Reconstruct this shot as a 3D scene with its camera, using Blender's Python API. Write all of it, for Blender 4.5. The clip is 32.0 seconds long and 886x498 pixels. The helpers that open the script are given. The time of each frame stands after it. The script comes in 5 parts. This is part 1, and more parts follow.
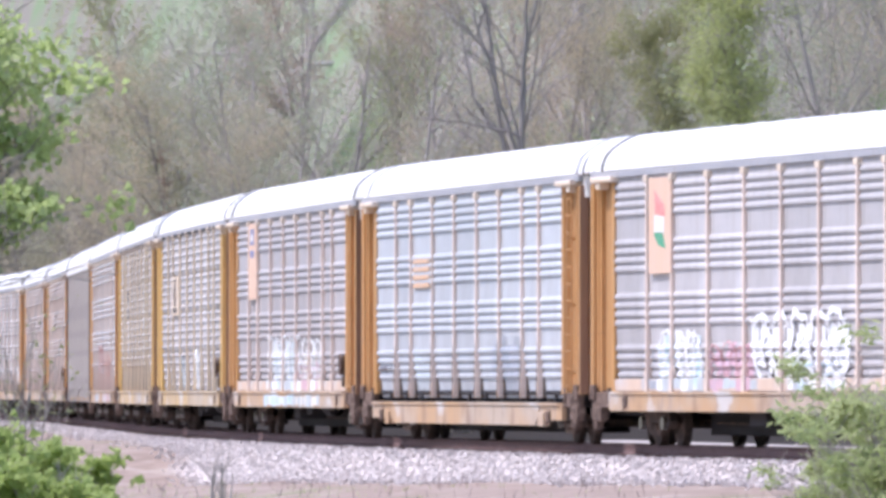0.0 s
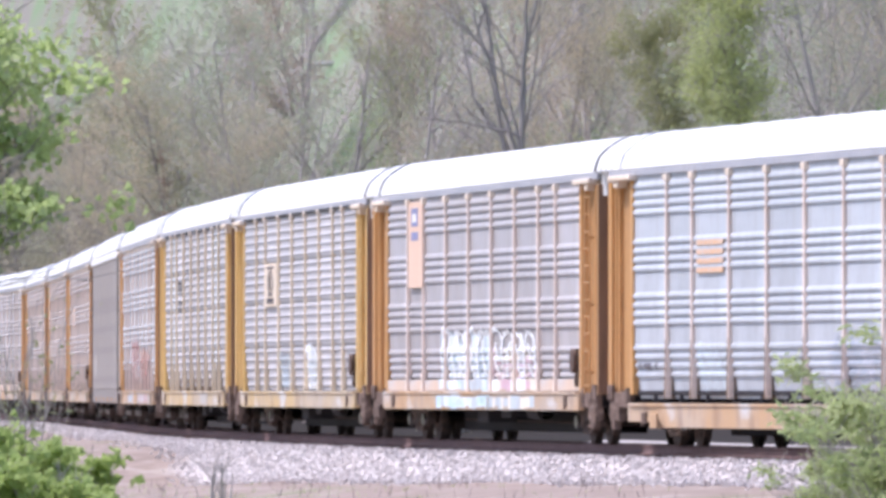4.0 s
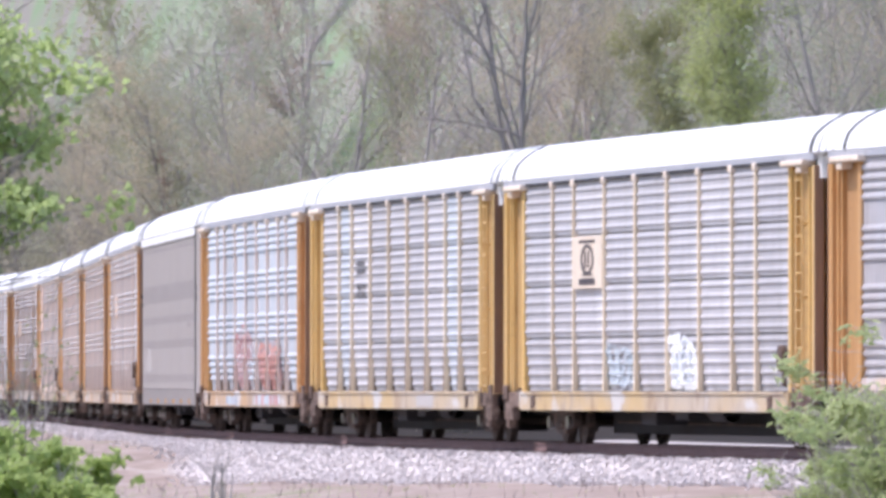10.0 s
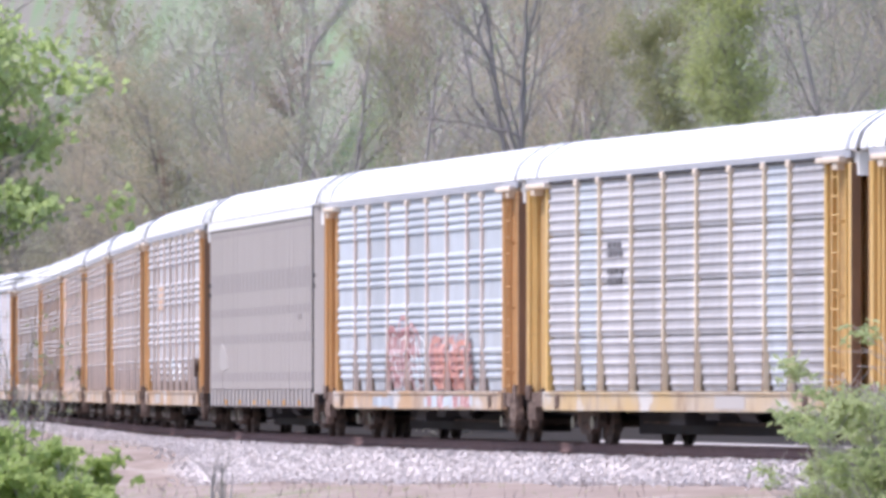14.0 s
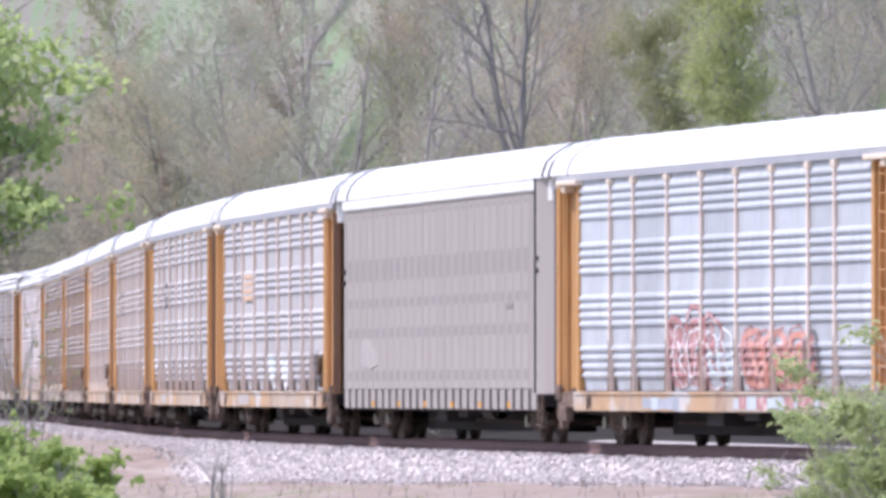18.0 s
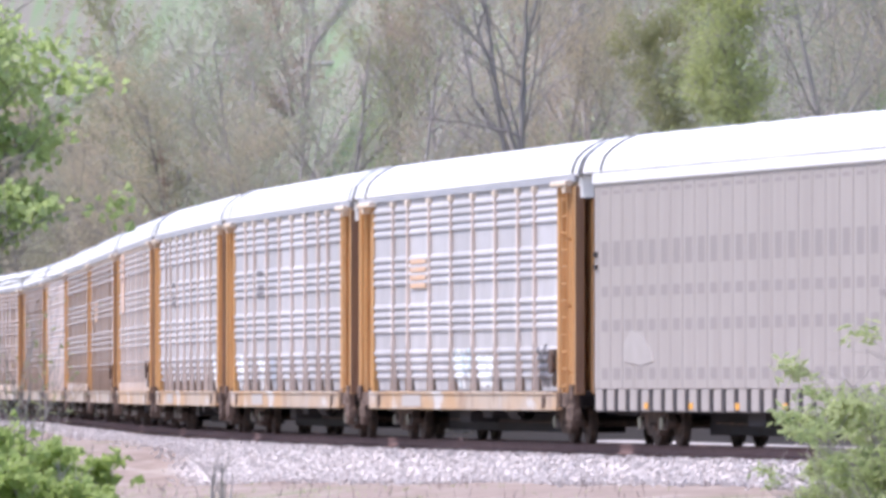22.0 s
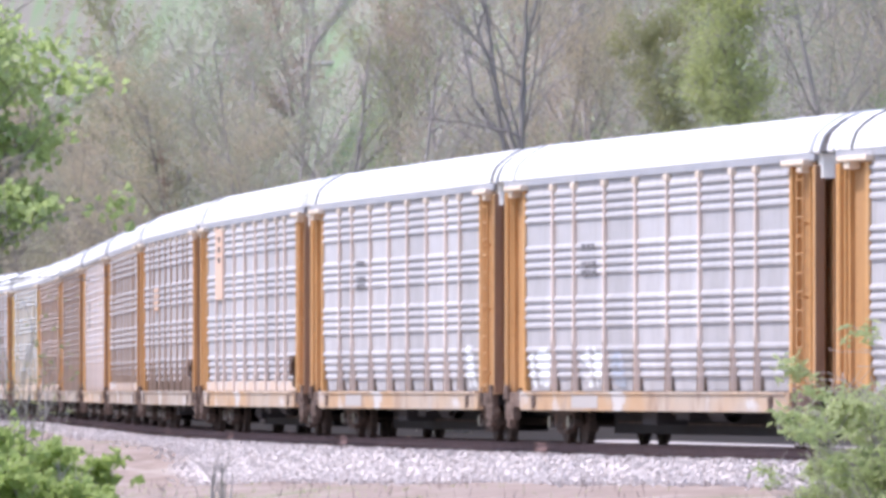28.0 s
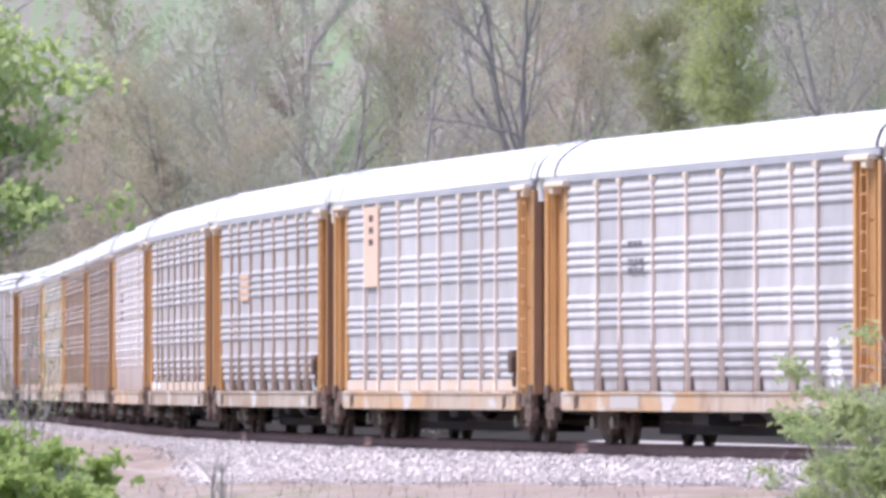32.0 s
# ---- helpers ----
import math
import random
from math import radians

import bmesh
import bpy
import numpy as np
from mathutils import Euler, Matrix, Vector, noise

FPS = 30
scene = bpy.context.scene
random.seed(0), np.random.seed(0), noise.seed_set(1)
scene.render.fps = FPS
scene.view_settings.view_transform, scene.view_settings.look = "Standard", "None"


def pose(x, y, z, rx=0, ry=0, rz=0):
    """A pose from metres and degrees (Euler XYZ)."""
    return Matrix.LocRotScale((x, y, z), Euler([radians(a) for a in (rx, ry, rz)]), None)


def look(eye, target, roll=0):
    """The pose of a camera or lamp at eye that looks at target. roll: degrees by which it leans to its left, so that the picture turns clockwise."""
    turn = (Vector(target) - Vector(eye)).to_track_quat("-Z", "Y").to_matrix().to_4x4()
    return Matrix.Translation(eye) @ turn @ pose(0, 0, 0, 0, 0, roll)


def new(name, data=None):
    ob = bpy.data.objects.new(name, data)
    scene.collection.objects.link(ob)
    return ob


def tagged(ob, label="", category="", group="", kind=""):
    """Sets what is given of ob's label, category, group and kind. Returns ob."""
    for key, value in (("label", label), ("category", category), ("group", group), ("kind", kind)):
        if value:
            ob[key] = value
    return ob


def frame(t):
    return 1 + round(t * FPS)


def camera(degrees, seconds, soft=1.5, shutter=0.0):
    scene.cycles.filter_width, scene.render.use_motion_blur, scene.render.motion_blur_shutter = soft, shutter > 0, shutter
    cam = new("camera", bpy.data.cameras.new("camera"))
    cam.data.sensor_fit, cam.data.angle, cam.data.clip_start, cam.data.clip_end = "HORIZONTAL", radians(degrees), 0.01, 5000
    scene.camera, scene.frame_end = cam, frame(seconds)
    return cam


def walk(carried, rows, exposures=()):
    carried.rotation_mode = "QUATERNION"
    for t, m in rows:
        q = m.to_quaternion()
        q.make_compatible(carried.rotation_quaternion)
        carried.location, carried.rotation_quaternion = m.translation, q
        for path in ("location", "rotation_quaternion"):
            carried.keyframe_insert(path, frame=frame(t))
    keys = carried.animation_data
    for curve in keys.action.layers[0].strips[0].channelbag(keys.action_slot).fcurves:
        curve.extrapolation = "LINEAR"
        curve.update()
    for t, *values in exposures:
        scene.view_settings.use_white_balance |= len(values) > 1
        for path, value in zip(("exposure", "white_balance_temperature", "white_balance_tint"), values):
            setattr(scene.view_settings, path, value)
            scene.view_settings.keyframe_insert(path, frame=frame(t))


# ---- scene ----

# ---------------------------------------------------------------- camera
EYE = Vector((0.0, 0.0, 1.065))            # metres over the railhead
LENS = 4.7313                              # long telephoto, degrees across
cam = camera(LENS, 32.0, soft=3.7)
TILT = math.degrees(math.atan(249.1 / 18978.0))
STAND = pose(EYE.x, EYE.y, EYE.z, 90 + TILT, 0, 0)
walk(cam, [(0.0, STAND), (32.0, STAND)], exposures=[(0.0, 0.94, 6120, 20), (19.5, 0.94, 6120, 20), (23.5, 1.03, 6120, 20), (32.0, 1.03, 6120, 20)])

# ---------------------------------------------------------------- daylight
SUN_UP, SUN_ROUND = radians(61), radians(272)   # height; clockwise from +Y
world = bpy.data.worlds.new("sky")
scene.world = world
world.use_nodes = True
wn = world.node_tree.nodes
sky = wn.new("ShaderNodeTexSky")
sky.sky_type, sky.sun_disc = "NISHITA", False
sky.sun_elevation, sky.sun_rotation = SUN_UP, SUN_ROUND
sky.air_density, sky.dust_density, sky.ozone_density = 1.0, 2.0, 1.0
world.node_tree.links.new(sky.outputs[0], wn["Background"].inputs[0])
wn["Background"].inputs[1].default_value = 0.13
sun_data = bpy.data.lights.new("sun", "SUN")
sun_data.energy, sun_data.angle, sun_data.color = 2.2, radians(6), (1.0, 0.97, 0.93)
sun = new("sun", sun_data)
sun_way = Vector((math.sin(SUN_ROUND) * math.cos(SUN_UP), math.cos(SUN_ROUND) * math.cos(SUN_UP), math.sin(SUN_UP)))
sun.matrix_world = look(sun_way * 60, (0, 0, 0))


# ---------------------------------------------------------------- materials
def mat(name, base, rough=0.7, metal=0.0, vary=(), bump=0.0, bump_scale=30.0, per_object=0.0, per_island=0.0):
    """vary: (colour, scale, stretch xyz, low, high, strength) layers of stain, laid over the base colour by noise."""
    m = bpy.data.materials.new(name)
    m.use_nodes = True
    n, l = m.node_tree.nodes, m.node_tree.links
    b = n["Principled BSDF"]
    b.inputs["Roughness"].default_value, b.inputs["Metallic"].default_value = rough, metal
    b.inputs["Specular IOR Level"].default_value = 0.12 if rough > 0.54 else 0.4      # dusty surfaces have little sheen
    co = n.new("ShaderNodeTexCoord")
    last = n.new("ShaderNodeRGB")
    last.outputs[0].default_value = (*base, 1)
    out = last.outputs[0]
    for colour, scale, stretch, low, high, strength in vary:
        mp = n.new("ShaderNodeMapping")
        mp.inputs["Scale"].default_value = stretch
        l.new(co.outputs["Object"], mp.inputs[0])
        tx = n.new("ShaderNodeTexNoise")
        tx.inputs["Scale"].default_value, tx.inputs["Detail"].default_value = scale, 5
        l.new(mp.outputs[0], tx.inputs["Vector"])
        rg = n.new("ShaderNodeMapRange")
        rg.inputs[1].default_value, rg.inputs[2].default_value, rg.inputs[4].default_value = low, high, strength
        l.new(tx.outputs[0], rg.inputs[0])
        mx = n.new("ShaderNodeMix")
        mx.data_type = "RGBA"
        l.new(rg.outputs[0], mx.inputs[0])
        l.new(out, mx.inputs[6])
        mx.inputs[7].default_value = (*colour, 1)
        out = mx.outputs[2]
    for amount, node, socket in ((per_object, "ShaderNodeObjectInfo", "Random"), (per_island, "ShaderNodeNewGeometry", "Random Per Island")):
        if amount:
            info = n.new(node)
            rg = n.new("ShaderNodeMapRange")
            rg.inputs[3].default_value, rg.inputs[4].default_value = 1 - amount, 1 + amount
            l.new(info.outputs[socket], rg.inputs[0])
            hs = n.new("ShaderNodeHueSaturation")
            l.new(rg.outputs[0], hs.inputs["Value"])
            l.new(out, hs.inputs["Color"])
            out = hs.outputs[0]
    l.new(out, b.inputs["Base Color"])
    if bump:
        tx = n.new("ShaderNodeTexNoise")
        tx.inputs["Scale"].default_value, tx.inputs["Detail"].default_value = bump_scale, 6
        l.new(co.outputs["Object"], tx.inputs["Vector"])
        bp = n.new("ShaderNodeBump")
        bp.inputs["Strength"].default_value, bp.inputs["Distance"].default_value = bump, 0.02
        l.new(tx.outputs[0], bp.inputs["Height"])
        l.new(bp.outputs[0], b.inputs["Normal"])
    return m


STREAK = (2.2, 2.2, 0.25)     # runs down a wall
LONG = (0.12, 1, 1)           # runs along a car


def screen_paint(name, base, dirt, amount):
    pale = tuple(min(1.0, c * 1.25) for c in base)
    return mat(name, base, 0.72, 0.0, [(pale, 0.9, (0.8, 1, 0.5), 0.50, 0.66, 0.55), (dirt, 0.7, (0.6, 1, 0.6), 0.46, 0.66, amount), (dirt, 1.1, STREAK, 0.38, 0.75, amount), ((0.30, 0.29, 0.31), 5.0, (1, 1, 1), 0.5, 0.8, 0.35),
                                       ((0.30, 0.17, 0.10), 2.4, STREAK, 0.62, 0.85, amount * 0.8)], 0.15, 60, per_object=0.10)


def coach_paint(name, base, fade):
    return mat(name, base, 0.55, 0.0, [(fade, 1.3, STREAK, 0.4, 0.75, 0.6), ((0.16, 0.07, 0.03), 3.0, STREAK, 0.58, 0.85, 0.65),
                                       ((0.10, 0.06, 0.04), 11.0, (1, 1, 1), 0.62, 0.8, 0.5)], 0.12, 40, per_object=0.08)


SCREEN = {
    "bright": screen_paint("galvanised_screen_bright", (0.466, 0.503, 0.541), (0.37, 0.365, 0.37), 0.45),
    "grey": screen_paint("galvanised_screen_grey", (0.482, 0.474, 0.490), (0.37, 0.345, 0.335), 0.55),
    "dusty": screen_paint("galvanised_screen_dusty", (0.440, 0.435, 0.457), (0.335, 0.29, 0.265), 0.6),
    "pale": screen_paint("galvanised_screen_pale", (0.66, 0.67, 0.72), (0.55, 0.54, 0.56), 0.4),
    "rusty": screen_paint("galvanised_screen_rusty", (0.42, 0.385, 0.38), (0.34, 0.24, 0.19), 0.6),
}
PAINT = {
    "orange": coach_paint("orange_coach_paint", (0.55, 0.30, 0.12), (0.60, 0.42, 0.26)),
    "yellow": coach_paint("yellow_coach_paint", (0.63, 0.41, 0.15), (0.68, 0.55, 0.36)),
    "brown": coach_paint("weathered_brown_yellow_paint", (0.48, 0.25, 0.10), (0.55, 0.36, 0.20)),
    "pale": coach_paint("faded_cream_paint", (0.76, 0.65, 0.53), (0.70, 0.56, 0.44)),
}
POST = {
    "orange": coach_paint("faded_peach_post_paint", (0.76, 0.62, 0.53), (0.76, 0.67, 0.61)),
    "yellow": coach_paint("yellow_post_paint", (0.75, 0.61, 0.43), (0.76, 0.67, 0.54)),
    "brown": coach_paint("dull_post_paint", (0.46, 0.33, 0.25), (0.50, 0.40, 0.33)),
}
SILL = {
    key: mat(f"{key}_sill_paint", base, 0.7, 0.0, [((0.46, 0.41, 0.36), 0.6, (0.5, 1, 1), 0.42, 0.62, 0.7), ((0.26, 0.17, 0.12), 1.6, (0.8, 1, 0.4), 0.54, 0.72, 0.75), ((0.34, 0.27, 0.23), 4.0, (0.7, 1, 0.3), 0.52, 0.70, 0.6),
                                                 ((0.60, 0.60, 0.60), 1.1, (0.5, 1, 1), 0.60, 0.68, 0.7)], 0.15, 40)
    for key, base in (("orange", (0.49, 0.325, 0.195)), ("yellow", (0.52, 0.38, 0.205)), ("brown", (0.34, 0.255, 0.19)))
}
GRIME = mat("rusty_grimy_end_steel", (0.17, 0.12, 0.098), 0.85, 0.0, [((0.08, 0.055, 0.045), 4.0, (1, 1, 1), 0.42, 0.62, 0.8), ((0.36, 0.27, 0.22), 6.0, (1, 1, 1), 0.56, 0.7, 0.6)], 0.25, 30, per_object=0.2)
# rust and the shade of the end faces in one dark brown
RUST_SHADE = mat("rust_and_shade_end_plate", (0.30, 0.18, 0.12), 0.85, 0.0, [((0.16, 0.09, 0.065), 4.0, STREAK, 0.45, 0.65, 0.7), ((0.36, 0.22, 0.13), 2.0, STREAK, 0.55, 0.7, 0.6)], per_object=0.2)
GUSSET = mat("dusty_brown_web_paint", (0.27, 0.185, 0.13), 0.7, 0.0, [((0.20, 0.15, 0.12), 5.0, STREAK, 0.42, 0.65, 0.7)], per_object=0.15)
# darker copies of the coach paints: the recessed end panels' shade, in colour
PANEL_SHADE = {
    key: coach_paint(f"{key}_end_panel_shade", base, fade)
    for key, base, fade in (("orange", (0.50, 0.27, 0.11), (0.44, 0.25, 0.13)), ("yellow", (0.52, 0.33, 0.13), (0.46, 0.29, 0.15)), ("brown", (0.36, 0.20, 0.10), (0.34, 0.22, 0.14)))
}
GREY_BODY = mat("beige_grey_body_paint", (0.38, 0.345, 0.325), 0.6, 0.0, [((0.32, 0.285, 0.265), 0.8, STREAK, 0.4, 0.75, 0.6)], 0.1, 40)
BARE = mat("pale_bare_body_paint", (0.415, 0.385, 0.37), 0.6, 0.0, [((0.38, 0.35, 0.33), 1.4, (1, 1, 1), 0.42, 0.62, 0.9)])
WORN = mat("worn_pale_paint", (0.45, 0.42, 0.40), 0.6, 0.0, [((0.46, 0.42, 0.39), 3.0, (1, 1, 1), 0.4, 0.7, 0.6)])
GREY_DARK = mat("perforated_grey_screen", (0.30, 0.272, 0.262), 0.6, 0.0, [((0.275, 0.25, 0.24), 3.0, (1, 1, 1), 0.4, 0.7, 0.5)])
ROOF = mat("white_roof_sheet", (0.80, 0.80, 0.80), 0.55, 0.0, [((0.62, 0.61, 0.60), 0.7, (1.5, 0.4, 1), 0.45, 0.8, 0.5), ((0.5, 0.48, 0.46), 6.0, (1, 1, 1), 0.62, 0.85, 0.3)], 0.08, 30)
FASCIA = mat("grey_eave_band", (0.37, 0.38, 0.415), 0.7, 0.0, [((0.44, 0.44, 0.46), 0.8, (0.5, 1, 1), 0.45, 0.65, 0.6), ((0.28, 0.24, 0.22), 3.0, STREAK, 0.55, 0.75, 0.6)])
WHITE = mat("white_paint", (0.78, 0.77, 0.75), 0.5, 0.0, [((0.5, 0.45, 0.4), 4.0, STREAK, 0.5, 0.8, 0.4)])
SEAL = mat("black_rubber_seal", (0.045, 0.045, 0.05), 0.8, 0.0, [((0.06, 0.055, 0.05), 4.0, (1, 1, 1), 0.4, 0.7, 0.6)])
PALE_SEAL = mat("pale_grey_seal", (0.52, 0.53, 0.56), 0.7, 0.0, [((0.36, 0.36, 0.38), 4.0, (1, 1, 1), 0.45, 0.65, 0.7)])
STEEL = mat("black_underframe_steel", (0.042, 0.040, 0.045), 0.8, 0.0, [((0.04, 0.03, 0.026), 2.5, (1, 1, 1), 0.45, 0.75, 0.7)], 0.2, 25)
CAST = mat("rusty_cast_steel", (0.072, 0.056, 0.05), 0.85, 0.0, [((0.16, 0.105, 0.08), 5.0, (1, 1, 1), 0.45, 0.7, 0.7)], 0.25, 30)
TREAD = mat("polished_wheel_steel", (0.35, 0.34, 0.33), 0.3, 0.9, [((0.15, 0.12, 0.1), 8.0, (1, 1, 1), 0.5, 0.7, 0.5)])
RAILSIDE = mat("rusty_rail_steel", (0.19, 0.125, 0.12), 0.85, 0.0, [((0.22, 0.15, 0.145), 0.9, LONG, 0.4, 0.7, 0.5), ((0.07, 0.045, 0.04), 7.0, (1, 1, 1), 0.5, 0.8, 0.6)], 0.2, 40)
TIEWOOD = mat("creosoted_tie_wood", (0.13, 0.09, 0.085), 0.85, 0.0, [((0.16, 0.12, 0.10), 6.0, (0.3, 1, 1), 0.4, 0.7, 0.7)], 0.3, 40, per_island=0.25)
STONE = mat("crushed_limestone", (0.60, 0.555, 0.545), 0.9, 0.0, [((0.34, 0.30, 0.29), 9.0, (1, 1, 1), 0.45, 0.7, 0.5)], 0.3, 60, per_island=0.26)
AMBER = mat("amber_reflector", (0.85, 0.36, 0.03), 0.25, 0.0, [((0.9, 0.5, 0.1), 20.0, (1, 1, 1), 0.4, 0.6, 0.5)])
INK = mat("dark_stencil_paint", (0.07, 0.06, 0.07), 0.6, 0.0, [((0.16, 0.13, 0.12), 9.0, (1, 1, 1), 0.4, 0.7, 0.6)])
BLUE = mat("blue_sign_paint", (0.22, 0.24, 0.40), 0.5, 0.0, [((0.2, 0.2, 0.5), 8.0, (1, 1, 1), 0.4, 0.7, 0.5)])
RED = mat("red_sign_paint", (0.72, 0.25, 0.24), 0.5, 0.0, [((0.75, 0.45, 0.42), 5.0, (1, 1, 1), 0.4, 0.7, 0.6)])
GREEN = mat("green_sign_paint", (0.06, 0.34, 0.20), 0.5, 0.0, [((0.2, 0.42, 0.3), 5.0, (1, 1, 1), 0.4, 0.7, 0.5)])
PEACH = mat("faded_orange_plate", (0.72, 0.50, 0.38), 0.55, 0.0, [((0.70, 0.53, 0.43), 2.0, STREAK, 0.4, 0.7, 0.7)])
STRIPE = mat("faded_orange_mark", (0.66, 0.43, 0.28), 0.6, 0.0, [((0.60, 0.50, 0.44), 4.0, (1, 1, 1), 0.45, 0.65, 0.7)])
KICK = mat("faded_peach_strip", (0.64, 0.50, 0.40), 0.6, 0.0, [((0.55, 0.53, 0.53), 1.2, (0.5, 1, 1), 0.45, 0.65, 0.7), ((0.40, 0.24, 0.15), 2.0, STREAK, 0.55, 0.75, 0.6)])
SPRAY = {
    "white": mat("white_spray_paint", (0.86, 0.87, 0.88), 0.5, 0.0, [((0.62, 0.68, 0.72), 2.5, (1, 1, 1), 0.50, 0.66, 0.45)]),
    "blue": mat("pale_blue_spray_paint", (0.50, 0.66, 0.74), 0.5, 0.0, [((0.78, 0.80, 0.80), 3.0, (1, 1, 1), 0.45, 0.6, 0.8), ((0.25, 0.36, 0.46), 4.0, (1, 1, 1), 0.6, 0.7, 0.6)]),
    "cream": mat("cream_spray_paint", (0.74, 0.66, 0.54), 0.5, 0.0, [((0.80, 0.76, 0.70), 3.0, (1, 1, 1), 0.45, 0.6, 0.7)]),
    "red": mat("red_orange_spray_paint", (0.60, 0.25, 0.19), 0.5, 0.0, [((0.70, 0.42, 0.36), 2.5, (1, 1, 1), 0.45, 0.6, 0.7), ((0.36, 0.20, 0.20), 1.6, (1, 1, 1), 0.55, 0.66, 0.7)]),
    "maroon": mat("dusky_red_spray_paint", (0.44, 0.20, 0.20), 0.5, 0.0, [((0.70, 0.56, 0.56), 4.0, (1, 1, 1), 0.5, 0.6, 0.7)]),
    "pink": mat("pink_spray_paint", (0.62, 0.40, 0.46), 0.5, 0.0, [((0.48, 0.40, 0.50), 2.0, (1, 1, 1), 0.45, 0.6, 0.6)]),
    "grey": mat("slate_grey_spray_paint", (0.34, 0.37, 0.42), 0.5, 0.0, [((0.50, 0.50, 0.55), 3.0, (1, 1, 1), 0.45, 0.6, 0.6)]),
    "slate": mat("pale_slate_spray_paint", (0.52, 0.58, 0.62), 0.6, 0.0, [((0.44, 0.46, 0.48), 3.0, (1, 1, 1), 0.45, 0.6, 0.7)]),
    "dark": mat("black_spray_paint", (0.10, 0.09, 0.10), 0.5, 0.0, [((0.3, 0.28, 0.3), 4.0, (1, 1, 1), 0.45, 0.6, 0.5)]),
}
MIXED = {"blue": ("blue", "white", "blue", "white", "slate"), "cream": ("cream", "cream", "white", "white", "pink"), "red": ("red", "red", "maroon"), "pink": ("pink", "pink", "slate")}
BARK = mat("grey_bark", (0.37, 0.33, 0.315), 0.9, 0.0, [((0.46, 0.41, 0.39), 2.0, (2, 2, 0.4), 0.4, 0.7, 0.7)], 0.4, 20, per_object=0.2)
BARK_DARK = mat("dark_bark", (0.30, 0.27, 0.255), 0.9, 0.0, [((0.39, 0.35, 0.33), 2.0, (2, 2, 0.4), 0.4, 0.7, 0.7)], 0.4, 20, per_object=0.2)
BARK_RED = mat("reddish_bark", (0.45, 0.34, 0.28), 0.9, 0.0, [((0.20, 0.12, 0.10), 2.0, (2, 2, 0.4), 0.4, 0.7, 0.7)], 0.4, 20)
BLEACHED = mat("bleached_dead_wood", (0.52, 0.50, 0.48), 0.9, 0.0, [((0.36, 0.33, 0.31), 3.0, (0.3, 1, 1), 0.45, 0.65, 0.7)], 0.3, 20)
TWIGS = mat("budding_twigs", (0.27, 0.22, 0.22), 0.9, 0.0, [((0.34, 0.27, 0.25), 0.6, (1, 1, 1), 0.4, 0.65, 0.8)], per_object=0.15)


def leaf(name, base, other):
    m = mat(name, base, 0.6, 0.0, [(other, 0.9, (1, 1, 1), 0.4, 0.65, 0.8)], per_island=0.08)
    b = m.node_tree.nodes["Principled BSDF"]
    n, l = m.node_tree.nodes, m.node_tree.links
    b.inputs["Specular IOR Level"].default_value = 0.15
    glow = n.new("ShaderNodeBsdfTranslucent")
    l.new(b.inputs["Base Color"].links[0].from_socket, glow.inputs[0])
    mx = n.new("ShaderNodeMixShader")
    mx.inputs[0].default_value = 0.5
    l.new(b.outputs[0], mx.inputs[1])
    l.new(glow.outputs[0], mx.inputs[2])
    l.new(mx.outputs[0], n["Material Output"].inputs[0])
    return m


LEAF = {
    "spring": leaf("spring_green_leaves", (0.20, 0.36, 0.10), (0.30, 0.46, 0.15)),
    "lime": leaf("yellow_green_leaves", (0.48, 0.52, 0.23), (0.54, 0.57, 0.31)),
    "olive": leaf("olive_catkins", (0.38, 0.38, 0.20), (0.33, 0.35, 0.19)),
    "catkin": leaf("dark_olive_catkins", (0.41, 0.40, 0.215), (0.36, 0.37, 0.205)),
    "grey": leaf("grey_green_buds", (0.44, 0.47, 0.34), (0.48, 0.46, 0.37)),
    "rust": leaf("russet_buds", (0.54, 0.42, 0.34), (0.48, 0.42, 0.32)),
    "meadow": leaf("pale_meadow_growth", (0.30, 0.39, 0.22), (0.36, 0.42, 0.28)),
    "red": leaf("dry_reddish_needles", (0.47, 0.35, 0.27), (0.50, 0.40, 0.32)),
    "mauve": leaf("mauve_grey_buds", (0.57, 0.51, 0.505), (0.53, 0.50, 0.46)),
    "soft": leaf("soft_green_leaves", (0.49, 0.59, 0.25), (0.60, 0.68, 0.36)),
    "brown": leaf("brown_spring_buds", (0.57, 0.49, 0.36), (0.51, 0.475, 0.335)),
    "juniper": leaf("juniper_foliage", (0.45, 0.52, 0.25), (0.58, 0.62, 0.35)),
    "fresh": leaf("fresh_lime_leaves", (0.37, 0.46, 0.15), (0.48, 0.57, 0.25)),
}


# ---------------------------------------------------------------- the line of the railway
# s runs along the near flank of the cars, away from the camera; q is measured to the right, away from it.
X0, Y0, HEAD, BEND, EASE = 3.3326, 204.4107, 0.1920, -0.1807, 0.1187
S_LOW, S_HIGH = -45.0, 262.0


def heading(s):
    c = min(max(s, S_LOW), S_HIGH)
    return HEAD + BEND * c / 100 + EASE * (c / 100) ** 2 / 2


STEP = 0.5
LINE = {}


SWAY = [(50, 0.0), (87, 0.08), (113, 0.15), (144, 0.03), (172, -0.16), (201, -0.19), (234, 0.06), (262, 0.20)]   # metres to the right of the even curve


def sway(s):
    """The line's small departures from an even curve."""
    if s <= SWAY[0][0]:
        return 0.0
    for (s0, a), (s1, b) in zip(SWAY, SWAY[1:]):
        if s < s1:
            f = (s - s0) / (s1 - s0)
            return a + (b - a) * f * f * (3 - 2 * f)
    return SWAY[-1][1]


